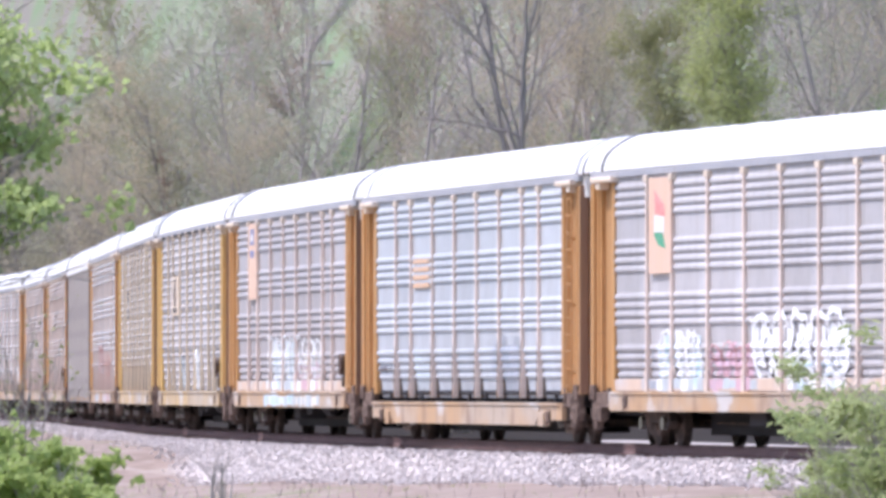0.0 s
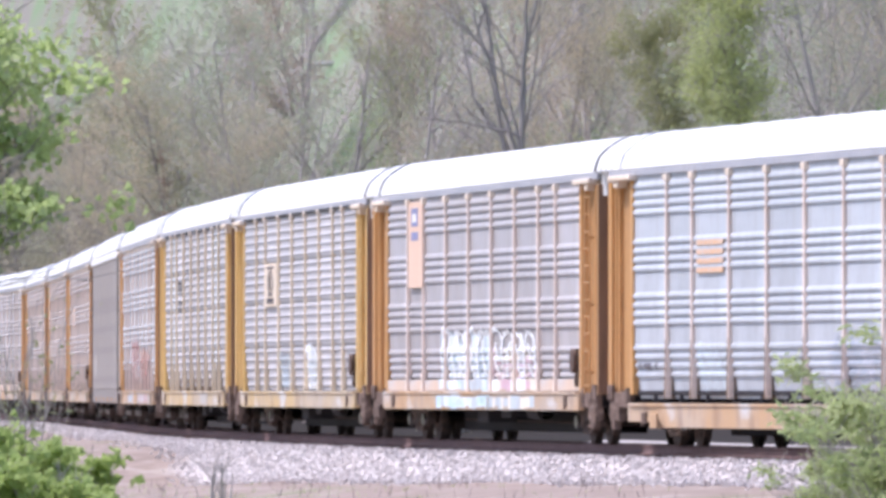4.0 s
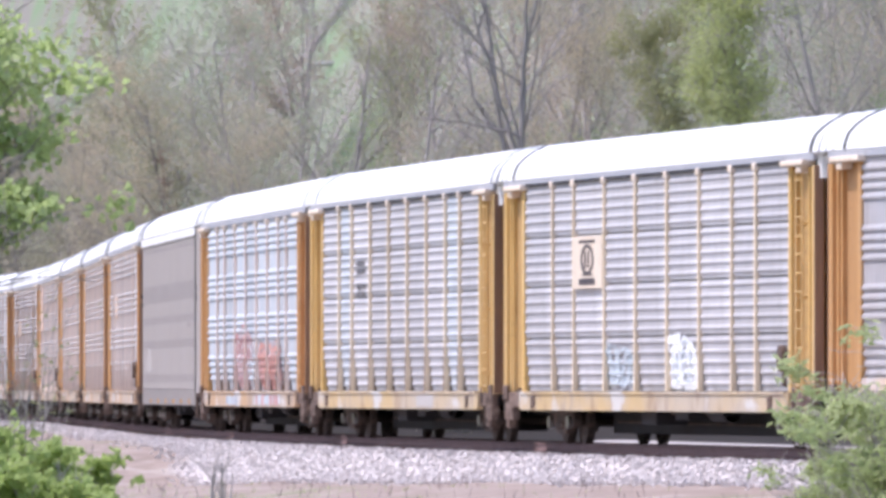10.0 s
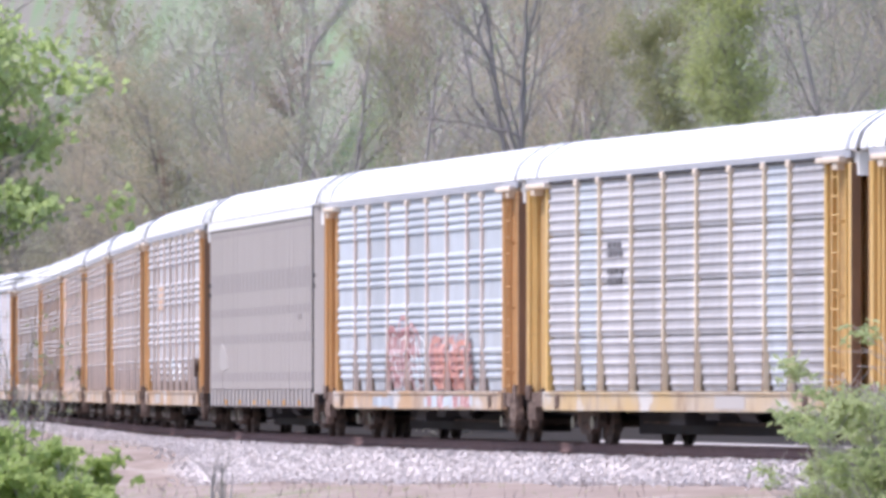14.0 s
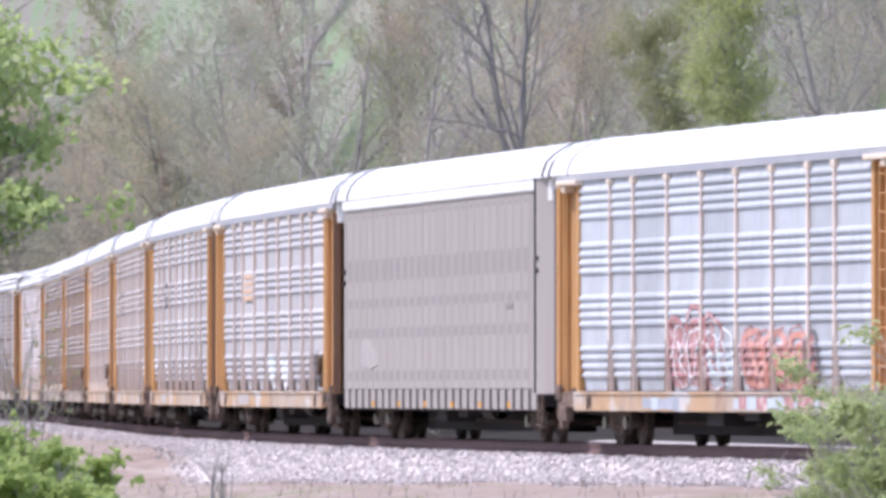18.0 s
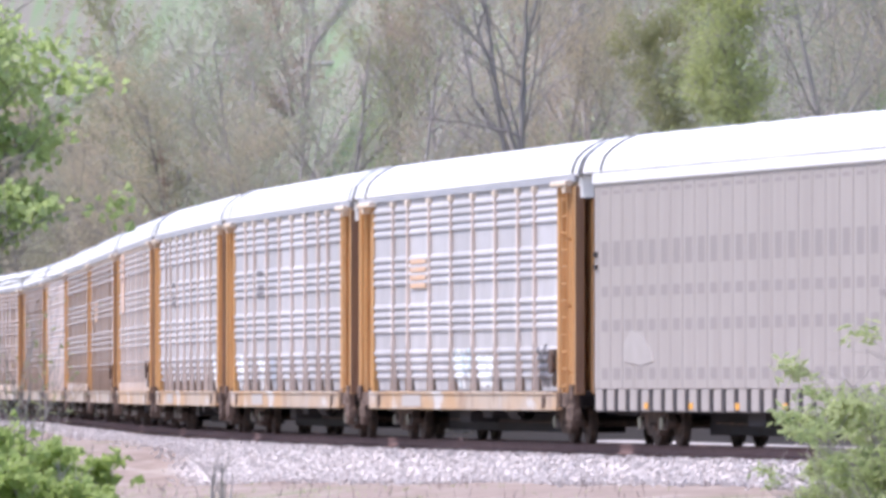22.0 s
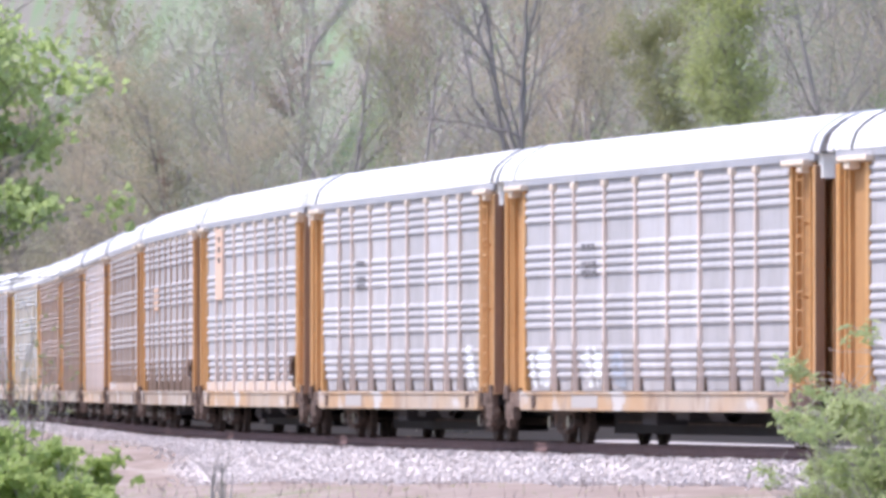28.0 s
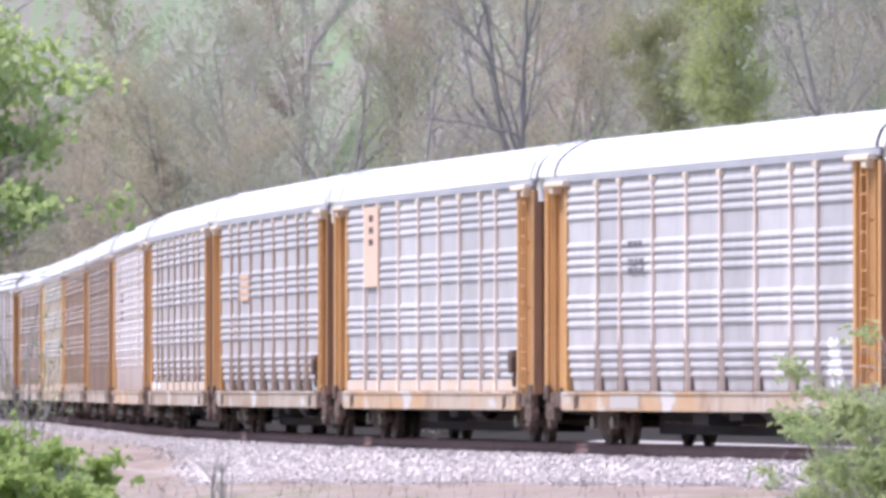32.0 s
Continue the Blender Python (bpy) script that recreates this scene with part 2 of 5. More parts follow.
def lay_line():
    for sign in (1, -1):
        x, y = X0, Y0
        LINE[0] = (x, y, heading(0))
        for i in range(1, 4001):
            h = heading((i - 0.5) * STEP * sign)
            x, y = x - math.sin(h) * STEP * sign, y + math.cos(h) * STEP * sign
            LINE[i * sign] = (x + sway(i * STEP * sign), y, heading(i * STEP * sign))


lay_line()
FLANK = 1.52                     # half the width of a car


def on_line(s, q=0.0, z=0.0):
    """A place s metres along the line, q metres to the right of the track's centre."""
    i = math.floor(s / STEP)
    f = s / STEP - i
    a, b = LINE[i], LINE[i + 1]
    x, y, h = (a[k] * (1 - f) + b[k] * f for k in range(3))
    return Vector((x + math.cos(h) * (q + FLANK), y + math.sin(h) * (q + FLANK), z))


LINE_AT = np.array([on_line(s, 0)[:2] for s in np.arange(-400, 900, 2.0)])


def station(x, y):
    """The s and q of a place."""
    d = (LINE_AT[:, 0] - x) ** 2 + (LINE_AT[:, 1] - y) ** 2
    s = -400 + 2.0 * int(np.argmin(d))
    h, p = heading(s), on_line(s)
    dx, dy = x - p.x, y - p.y
    return s - dx * math.sin(h) + dy * math.cos(h), dx * math.cos(h) + dy * math.sin(h)


def smooth(a, b, v):
    t = min(max((v - a) / (b - a), 0.0), 1.0)
    return t * t * (3 - 2 * t)


def ground_z(s, q):
    """The height of the ground, the railhead being zero."""
    rough = noise.fractal(Vector((s * 0.11, q * 0.11, 0)), 0.9, 2.0, 4)
    if q >= -1.35:
        z = -0.22 - 0.50 * smooth(1.5, 2.6, q)
        z += 0.61 * smooth(3.0, 6.4, q)
        if q > 6.5:
            z += 0.42 * (q - 6.5) * smooth(6.5, 14, q) + 0.35 * max(q - 22, 0) * smooth(22, 40, q) + rough * 0.5 * smooth(7, 14, q)
            z += 0.10 * max(min(s, 500) - 120, 0) * smooth(6, 22, q)
        return z
    bank = -0.62 - 0.010 * min(max(s + 5, 0), 55)
    bank += (-0.34 - bank) * smooth(52, 66, s)
    z = -0.22 + (bank + 0.22) * smooth(1.38, 2.55, -q)
    z += rough * 0.09 * smooth(1.8, 2.6, -q)
    z -= 0.10 * smooth(2.2, 5, -q) + 0.75 * smooth(4.5, 11, -q)
    return z + rough * 0.25 * smooth(8, 16, -q) + 0.75 * smooth(25, 48, -q)


def ground_at(x, y):
    return ground_z(*station(x, y))


# ---------------------------------------------------------------- mesh helpers
class Shape:
    """A mesh in the making: boxes with chamfered long edges, prisms, tubes."""

    def __init__(self):
        self.v, self.f = [], []

    def prism(self, outline, axis, a, b):
        """A closed outline of 2D points, pushed from a to b along an axis (0, 1 or 2)."""
        n, k = len(self.v), len(outline)
        for c in (a, b):
            for u, w in outline:
                self.v.append(((c, u, w), (u, c, w), (u, w, c))[axis])
        for i in range(k):
            j = (i + 1) % k
            self.f.append((n + i, n + j, n + k + j, n + k + i))
        self.f.append(tuple(range(n + k - 1, n - 1, -1)))
        self.f.append(tuple(range(n + k, n + 2 * k)))
        return self

    def box(self, x0, x1, y0, y1, z0, z1, c=0.012):
        dims = [(x0, x1), (y0, y1), (z0, z1)]
        axis = max(range(3), key=lambda i: dims[i][1] - dims[i][0])
        (u0, u1), (w0, w1) = [dims[i] for i in range(3) if i != axis]
        c = min(c, 0.3 * (u1 - u0), 0.3 * (w1 - w0))
        ring = [(u0 + c, w0), (u1 - c, w0), (u1, w0 + c), (u1, w1 - c), (u1 - c, w1), (u0 + c, w1), (u0, w1 - c), (u0, w0 + c)]
        return self.prism(ring, axis, *dims[axis])

    def disc(self, x, z, y0, y1, r, sides=24):
        return self.prism([(x + r * math.cos(2 * math.pi * i / sides), z + r * math.sin(2 * math.pi * i / sides)) for i in range(sides)], 1, y0, y1)

    def tube(self, a, b, ra, rb, sides=5):
        a, b = Vector(a), Vector(b)
        q = (b - a).to_track_quat("Z", "Y")
        n = len(self.v)
        for c, r in ((a, ra), (b, rb)):
            for i in range(sides):
                t = 2 * math.pi * i / sides
                self.v.append(tuple(c + q @ Vector((r * math.cos(t), r * math.sin(t), 0))))
        for i in range(sides):
            j = (i + 1) % sides
            self.f.append((n + i, n + j, n + sides + j, n + sides + i))
        return self

    def strip(self, profile, x0, x1, thick=0.012):
        """A sheet folded along a profile of (y, z) points, running from x0 to x1."""
        n, k = len(self.v), len(profile)
        for x in (x0, x1):
            for d in (0.0, thick):
                for y, z in profile:
                    self.v.append((x, y + d, z))
        for i in range(k - 1):
            self.f.append((n + i, n + i + 1, n + 2 * k + i + 1, n + 2 * k + i))
            self.f.append((n + k + i, n + 3 * k + i, n + 3 * k + i + 1, n + k + i + 1))
        return self

    def leaves(self, spots, size, slim, dice):
        """A small folded leaf at each of the spots."""
        k, n = len(spots), len(self.v)
        u = dice.normal(0, 1, (k, 3)) * (1, 1, 0.6) - (0, 0, 0.3)
        u /= np.linalg.norm(u, axis=1)[:, None]
        w = np.cross(u, dice.normal(0, 1, (k, 3)))
        w /= np.linalg.norm(w, axis=1)[:, None]
        sz = size * dice.uniform(0.6, 1.35, (k, 1))
        lift = np.cross(u, w) * sz * 0.6 * slim
        quads = np.stack([spots, spots + u * sz, spots + u * sz * 0.5 + w * sz * slim + lift, spots + u * sz * 0.5 - w * sz * slim + lift], axis=1)
        self.v += quads.reshape(-1, 3).tolist()
        for i in range(n, n + 4 * k, 4):
            self.f += [(i, i + 1, i + 2), (i, i + 3, i + 1)]
        return self

    def mesh(self, name):
        me = bpy.data.meshes.new(name)
        me.from_pydata(self.v, [], self.f)
        me.update()
        return me


MESHES = {}


def shared(key, build):
    if key not in MESHES:
        MESHES[key] = build().mesh(key.split(" ")[0])
    return MESHES[key]


def part(name, me, material, parent, label="", m=None):
    """One mesh object under a thing or a part; the material is the object's own, so that alike parts share a mesh."""
    ob = new(name, me)
    if not me.materials:
        me.materials.append(None)
    ob.material_slots[0].link = "OBJECT"
    ob.material_slots[0].material = material
    if parent is not None:
        ob.parent = parent
    if m is not None:
        ob.matrix_basis = m
    if label:
        ob["label"] = label
    return ob


# ---------------------------------------------------------------- ground and track
ROAD_END = 52.0      # the pale track beyond the line peters out here


def build_ground():
    ss = np.concatenate([np.arange(-1500, -200, 100), np.arange(-200, -40, 8), np.arange(-40, 330, 1.6), np.arange(330, 600, 8), np.arange(600, 1501, 100)])
    qs = np.concatenate([[-700, -500, -350, -250], np.arange(-180, -50, 12), np.arange(-50, -8, 2.5), np.arange(-8, -2.4, 0.45), np.arange(-2.3, 2.4, 0.16),
                         np.arange(2.5, 12, 0.45), np.arange(12, 70, 2.0), np.arange(70, 200, 12), [220, 280, 360, 450]])
    verts, zone = [], []
    for s in ss:
        for q in qs:
            verts.append(on_line(float(s), float(q), ground_z(float(s), float(q))))
            # past ROAD_END the near-black ground starts right behind the ballast
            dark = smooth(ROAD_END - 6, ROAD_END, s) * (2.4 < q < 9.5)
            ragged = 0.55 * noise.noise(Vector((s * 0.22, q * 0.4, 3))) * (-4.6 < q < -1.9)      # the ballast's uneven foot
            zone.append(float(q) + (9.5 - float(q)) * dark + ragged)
    k = len(qs)
    faces = [(i * k + j, i * k + j + 1, (i + 1) * k + j + 1, (i + 1) * k + j) for i in range(len(ss) - 1) for j in range(k - 1)]
    me = bpy.data.meshes.new("ground")
    me.from_pydata(verts, [], faces)
    me.attributes.new("zone", "FLOAT", "POINT").data.foreach_set("value", zone)
    me.polygons.foreach_set("use_smooth", [True] * len(faces))
    m = mat("bare_earth_and_leaf_litter", (0.31, 0.25, 0.22), 0.95, 0.0,
            [((0.27, 0.215, 0.19), 0.35, (1, 1, 1), 0.4, 0.65, 0.8), ((0.14, 0.19, 0.07), 0.16, (1, 1, 1), 0.56, 0.66, 0.7), ((0.36, 0.29, 0.25), 3.0, (1, 1, 1), 0.5, 0.75, 0.7), ((0.22, 0.17, 0.145), 1.3, (1, 1, 1), 0.5, 0.62, 0.6), ((0.44, 0.38, 0.34), 0.7, (1, 1, 1), 0.56, 0.66, 0.6)], 0.6, 4)
    n, l = m.node_tree.nodes, m.node_tree.links
    b = n["Principled BSDF"]
    old = b.inputs["Base Color"].links[0].from_socket
    at = n.new("ShaderNodeAttribute")
    at.attribute_name = "zone"
    # hillside behind the line: pale spring grass among leaf litter
    co = n.new("ShaderNodeTexCoord")
    tx = n.new("ShaderNodeTexNoise")
    tx.inputs["Scale"].default_value, tx.inputs["Detail"].default_value = 0.22, 7
    l.new(co.outputs["Object"], tx.inputs["Vector"])
    ramp = n.new("ShaderNodeValToRGB")
    e = ramp.color_ramp.elements
    e[0].position, e[0].color = 0.36, (0.262, 0.232, 0.218, 1)
    e[1].position, e[1].color = 0.66, (0.205, 0.275, 0.165, 1)
    mid = e.new(0.50)
    mid.color = (0.245, 0.262, 0.200, 1)
    high = n.new("ShaderNodeMapRange")
    high.inputs[1].default_value, high.inputs[2].default_value, high.inputs[3].default_value, high.inputs[4].default_value = 10.0, 24.0, -0.05, 0.04
    l.new(at.outputs["Fac"], high.inputs[0])
    lift = n.new("ShaderNodeMath")
    l.new(tx.outputs[0], lift.inputs[0])
    l.new(high.outputs[0], lift.inputs[1])
    l.new(lift.outputs[0], ramp.inputs[0])
    rg = n.new("ShaderNodeMapRange")
    rg.inputs[1].default_value, rg.inputs[2].default_value = 7.0, 12.0
    l.new(at.outputs["Fac"], rg.inputs[0])
    mx = n.new("ShaderNodeMix")
    mx.data_type = "RGBA"
    l.new(rg.outputs[0], mx.inputs[0])
    l.new(old, mx.inputs[6])
    l.new(ramp.outputs[0], mx.inputs[7])
    # grassy field from bank towards camera, mostly unseen, dark to limit bounce onto cars
    field = n.new("ShaderNodeMapRange")
    field.inputs[1].default_value, field.inputs[2].default_value = -13.0, -19.0
    l.new(at.outputs["Fac"], field.inputs[0])
    blades = n.new("ShaderNodeValToRGB")
    blades.color_ramp.elements[0].color, blades.color_ramp.elements[1].color = (0.07, 0.085, 0.04, 1), (0.13, 0.15, 0.065, 1)
    l.new(tx.outputs[0], blades.inputs[0])
    turf = n.new("ShaderNodeMix")
    turf.data_type = "RGBA"
    l.new(field.outputs[0], turf.inputs[0])
    l.new(mx.outputs[2], turf.inputs[6])
    l.new(blades.outputs[0], turf.inputs[7])
    # the ballast bed itself
    mul = n.new("ShaderNodeMath")
    mul.operation = "ABSOLUTE"
    l.new(at.outputs["Fac"], mul.inputs[0])
    bed = n.new("ShaderNodeMapRange")
    bed.inputs[1].default_value, bed.inputs[2].default_value, bed.inputs[3].default_value, bed.inputs[4].default_value = 2.5, 3.0, 1.0, 0.0
    l.new(mul.outputs[0], bed.inputs[0])
    road = n.new("ShaderNodeMapRange")
    road.inputs[1].default_value, road.inputs[2].default_value, road.inputs[3].default_value, road.inputs[4].default_value = 6.3, 6.9, 1.0, 0.0
    l.new(at.outputs["Fac"], road.inputs[0])
    far_side = n.new("ShaderNodeMath")
    far_side.operation = "GREATER_THAN"
    far_side.inputs[1].default_value = 0.0
    l.new(at.outputs["Fac"], far_side.inputs[0])
    road_on = n.new("ShaderNodeMath")
    road_on.operation = "MULTIPLY"
    l.new(road.outputs[0], road_on.inputs[0])
    l.new(far_side.outputs[0], road_on.inputs[1])
    bed_or_road = n.new("ShaderNodeMath")
    bed_or_road.operation = "MAXIMUM"
    l.new(bed.outputs[0], bed_or_road.inputs[0])
    l.new(road_on.outputs[0], bed_or_road.inputs[1])
    # darkness beneath the cars, put into the ground's colour: near-black beyond the track
    far_dark = n.new("ShaderNodeMapRange")
    far_dark.inputs[1].default_value, far_dark.inputs[2].default_value, far_dark.inputs[3].default_value, far_dark.inputs[4].default_value = 9.5, 15.0, 1.0, 0.0
    l.new(at.outputs["Fac"], far_dark.inputs[0])
    far_dark_on = n.new("ShaderNodeMath")
    far_dark_on.operation = "MULTIPLY"
    l.new(far_dark.outputs[0], far_dark_on.inputs[0])
    l.new(far_side.outputs[0], far_dark_on.inputs[1])
    far_dark_mix = n.new("ShaderNodeMix")
    far_dark_mix.data_type = "RGBA"
    l.new(far_dark_on.outputs[0], far_dark_mix.inputs[0])
    l.new(turf.outputs[2], far_dark_mix.inputs[6])
    far_dark_mix.inputs[7].default_value = (0.035, 0.03, 0.028, 1)
    st = n.new("ShaderNodeTexVoronoi")
    st.inputs["Scale"].default_value = 14
    l.new(co.outputs["Object"], st.inputs["Vector"])
    sr = n.new("ShaderNodeValToRGB")
    sr.color_ramp.elements[0].color, sr.color_ramp.elements[1].color = (0.34, 0.30, 0.29, 1), (0.64, 0.59, 0.58, 1)
    l.new(st.outputs["Color"], sr.inputs[0])
    m2 = n.new("ShaderNodeMix")
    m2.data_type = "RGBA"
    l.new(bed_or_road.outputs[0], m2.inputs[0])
    l.new(far_dark_mix.outputs[2], m2.inputs[6])
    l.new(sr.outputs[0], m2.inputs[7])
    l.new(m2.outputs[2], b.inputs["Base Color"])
    ground = part("ground", me, m, None)
    tagged(ground, "bare earth bank, grassy field, ballast bed and wooded hillside", "ground", kind="structure")


build_ground()


def build_track():
    track = tagged(new("railway_track"), "single railway track with rusty rails on white ballast", "railway track", kind="structure")
    section = [(-0.075, -0.178), (0.075, -0.178), (0.075, -0.166), (0.012, -0.14), (0.012, -0.045), (0.036, -0.032), (0.036, -0.006), (0.028, 0.0), (-0.028, 0.0),
               (-0.036, -0.006), (-0.036, -0.032), (-0.012, -0.045), (-0.012, -0.14), (-0.075, -0.166)]
    for q in (-0.753, 0.753):
        sh = Shape()
        stations = [float(s) for s in np.arange(-300, 421, 4.0)]
        k = len(section)
        for s in stations:
            for u, w in section:
                sh.v.append(tuple(on_line(s, q + u, w)))
        for i in range(len(stations) - 1):
            for j in range(k):
                a, b = i * k + j, i * k + (j + 1) % k
                sh.f.append((a, b, b + k, a + k))
        part("rail", sh.mesh("rail"), RAILSIDE, track, "rusty brown steel rail")
    sh = Shape()
    rnd = random.Random(4)
    s = -120.0
    while s < 420:
        h, p = heading(s), on_line(s, 0, 0)
        ux, uy = math.cos(h), math.sin(h)
        w, jitter = 0.115, rnd.uniform(-0.05, 0.05)
        n = len(sh.v)
        for z in (-0.34, -0.182):
            for a, b in ((-1.3, -w), (1.3, -w), (1.3, w), (-1.3, w)):
                a += jitter
                sh.v.append((p.x + ux * a - uy * b, p.y + uy * a + ux * b, z))
        sh.f += [(n, n + 1, n + 5, n + 4), (n + 1, n + 2, n + 6, n + 5), (n + 2, n + 3, n + 7, n + 6), (n + 3, n, n + 4, n + 7), (n + 4, n + 5, n + 6, n + 7)]
        s += 0.53
    ties = part("ties", sh.mesh("ties"), TIEWOOD, track, "dark creosoted wooden ties")
    ties["kind"] = "stuff"


build_track()


def build_ballast():
    """Loose crushed stone on the near shoulder and between the rails."""
    rnd = random.Random(7)
    corners = [(1, 0, -0.7), (-1, 0, -0.7), (0, 1, 0.7), (0, -1, 0.7), (0.2, -0.9, -0.8), (-0.3, 0.8, -0.7), (0.8, 0.5, 0.6), (-0.8, -0.4, 0.7)]
    tri = [(0, 3, 4), (0, 6, 3), (0, 5, 6), (0, 4, 5), (1, 5, 4), (1, 4, 7), (7, 4, 3), (1, 7, 2), (1, 2, 5), (5, 2, 6), (6, 2, 7), (6, 7, 3)]
    verts, faces = [], []
    for i in range(15000):
        s = rnd.uniform(-26, 70) if i < 11500 else rnd.uniform(70, 240)
        q = -rnd.choice((rnd.uniform(1.38, 2.6), rnd.uniform(1.38, 2.4), rnd.gauss(2.5, 0.35)))
        if q > -1.36:
            continue
        r = rnd.uniform(0.022, 0.055)
        c = on_line(s, q, ground_z(s, q) + r * 0.35)
        t = rnd.uniform(0, 6.3)
        ca, sa, n = math.cos(t), math.sin(t), len(verts)
        sx, sy, sz = r * rnd.uniform(0.7, 1.3), r * rnd.uniform(0.7, 1.2), r * rnd.uniform(0.6, 1.0)
        for x, y, z in corners:
            x, y, z = x * sx, y * sy, z * sz
            verts.append((c.x + ca * x - sa * y, c.y + sa * x + ca * y, c.z + z))
        faces += [(a + n, b + n, d + n) for a, b, d in tri]
    me = bpy.data.meshes.new("ballast")
    me.from_pydata(verts, [], faces)
    tagged(part("ballast", me, STONE, None), "whitish crushed stone ballast on the track shoulder", "ballast", kind="stuff")


build_ballast()


# ---------------------------------------------------------------- autorack cars
# A car's own space: x towards the head of the train, the flank that is seen at negative y, the railhead at z = 0.
HALF, PANEL = 13.6, 11.6
BAYS = [2.75, 2.0, 2.82, 2.8, 2.76, 2.76, 2.72, 1.95, 2.64]
POSTS = [-PANEL + sum(BAYS[:i]) for i in range(len(BAYS) + 1)]
CREST = 6.00
AXLES = (-0.89, 0.89)
TRUCK = 10.06
WHEEL_R = 0.42
TURN = pose(0, 0, 0, 0, 0, 180)


def band_profile(low):
    pts = [(-1.50, 5.10)]
    for top in (4.90, 3.84, 2.82, 1.84):
        for k in range(4):
            z = top - k * 0.168
            pts += [(-1.50, z + 0.085), (-1.540, z + 0.020), (-1.540, z - 0.022), (-1.50, z - 0.040)]
    return pts + [(-1.50, low)]


def tier_profile(low):
    pts = [(-1.50, 5.10)]
    tops = [(5.04, 4.09), (4.05, 3.12), (3.08, 2.10), (2.06, low + 0.03)]
    for top, bottom in tops:
        pitch = (top - bottom) / 5
        for k in range(5):
            z = top - (k + 0.5) * pitch
            pts += [(-1.50, z + 0.062), (-1.526, z + 0.022), (-1.526, z - 0.010), (-1.50, z - 0.030)]
        if bottom > 1.5:
            pts += [(-1.50, bottom + 0.002), (-1.42, bottom), (-1.42, bottom - 0.038), (-1.50, bottom - 0.04)]
    return pts + [(-1.50, low)]


def flank_profile(kind, low, tuck):
    """The folds of a screen; its foot leans inwards, most where tucked."""
    pts = band_profile(low) if kind == "band" else tier_profile(low)
    foot, lean = (1.95, 0.11) if tuck else (2.08, 0.08)
    return [(y + lean * max(foot - z, 0), z) for y, z in pts]


def panel(kind, width, low, tuck):
    profile = flank_profile(kind, low, tuck)
    return shared(f"screen_panel {kind} {width:.2f} {low} {tuck}", lambda: Shape().strip(profile, 0.045, width - 0.045))


def post_shape(low, top, face):
    return Shape().box(-0.055, 0.055, face, -1.46, low, top, 0.006)


def gusset_shape(low, face):
    """The web behind the foot of a post, where the screen leans in."""
    return Shape().prism([(face - 0.002, 2.0), (-1.49, 2.0), (-1.38, low), (face - 0.02, low)], 0, -0.027, 0.027)


ROOF_HALF = [(-1.56, 5.25), (-1.54, 5.36), (-1.47, 5.54), (-1.32, 5.69), (-1.12, 5.83), (-0.90, 5.93), (-0.50, 5.985)]


def roof_ring(wide=1.0, lift=0.0):
    """The roof's section: steep shoulders, then an almost flat top."""
    half = [(y * wide, z + lift) for y, z in ROOF_HALF]
    return half + [(0.0, CREST + lift)] + [(-y, z) for y, z in half[::-1]]


def roof_shape():
    sh = Shape()
    outer, inner = roof_ring(), roof_ring(0.97, -0.03)
    sh.prism(outer + inner[::-1], 0, -HALF - 0.02, HALF + 0.02)
    return sh


def roof_rib_shape():
    return Shape().prism(roof_ring(1.003, 0.012) + roof_ring(0.99, -0.01)[::-1], 0, -0.03, 0.03)


def hood_shape():
    """The lip that closes the roof over an end door."""
    sh = Shape().prism(roof_ring(1.012, 0.02) + roof_ring(0.96, -0.05)[::-1], 0, HALF - 0.40, HALF - 0.32)
    sh.prism(roof_ring(1.01, 0.0) + roof_ring(0.99, -0.04)[::-1], 0, HALF + 0.07, HALF + 0.40)
    return sh.prism(roof_ring(1.01, 0.005), 0, HALF + 0.04, HALF + 0.10)


def seal_shape(inset):
    return Shape().prism(roof_ring(1.016, 0.022) + roof_ring(0.98, -0.03)[::-1], 0, HALF - inset - 0.08, HALF - inset)


def end_panel_shape():
    sh = Shape().box(PANEL + 0.06, HALF - 0.06, -1.40, -1.34, 0.98, 5.02)
    return sh


def end_rib_shape():
    return Shape().box(-0.045, 0.045, -1.49, -1.39, 1.0, 5.0)


def corner_post_shape():
    return Shape().box(HALF - 0.20, HALF - 0.02, -1.54, -1.36, 0.98, 5.02, 0.03)


# added plate that darkens the corner's front face, which stands in shade
def end_shade_plate_shape():
    return Shape().box(HALF - 0.018, HALF + 0.014, -1.545, -1.37, 0.99, 5.01, 0.006)


def inner_post_shape():
    return Shape().box(PANEL - 0.02, PANEL + 0.18, -1.55, -1.40, 0.98, 5.02, 0.025)


def cap_shape():
    return Shape().box(PANEL - 0.20, PANEL + 1.55, -1.66, -1.40, 5.03, 5.13, 0.02).box(PANEL + 0.9, PANEL + 1.25, -1.62, -1.42, 4.90, 5.03, 0.02)


def ladder_shape():
    sh = Shape()
    for x in (PANEL + 0.62, PANEL + 1.10):
        sh.box(x - 0.025, x + 0.025, -1.57, -1.53, 1.0, 4.95)
    for k in range(12):
        z = 1.15 + k * 0.33
        sh.tube((PANEL + 0.62, -1.555, z), (PANEL + 1.10, -1.555, z), 0.015, 0.015, 6)
    for z in (1.4, 2.7, 4.0):
        sh.box(PANEL + 0.60, PANEL + 0.64, -1.54, -1.40, z - 0.03, z + 0.03)
        sh.box(PANEL + 1.08, PANEL + 1.12, -1.54, -1.40, z - 0.03, z + 0.03)
    return sh


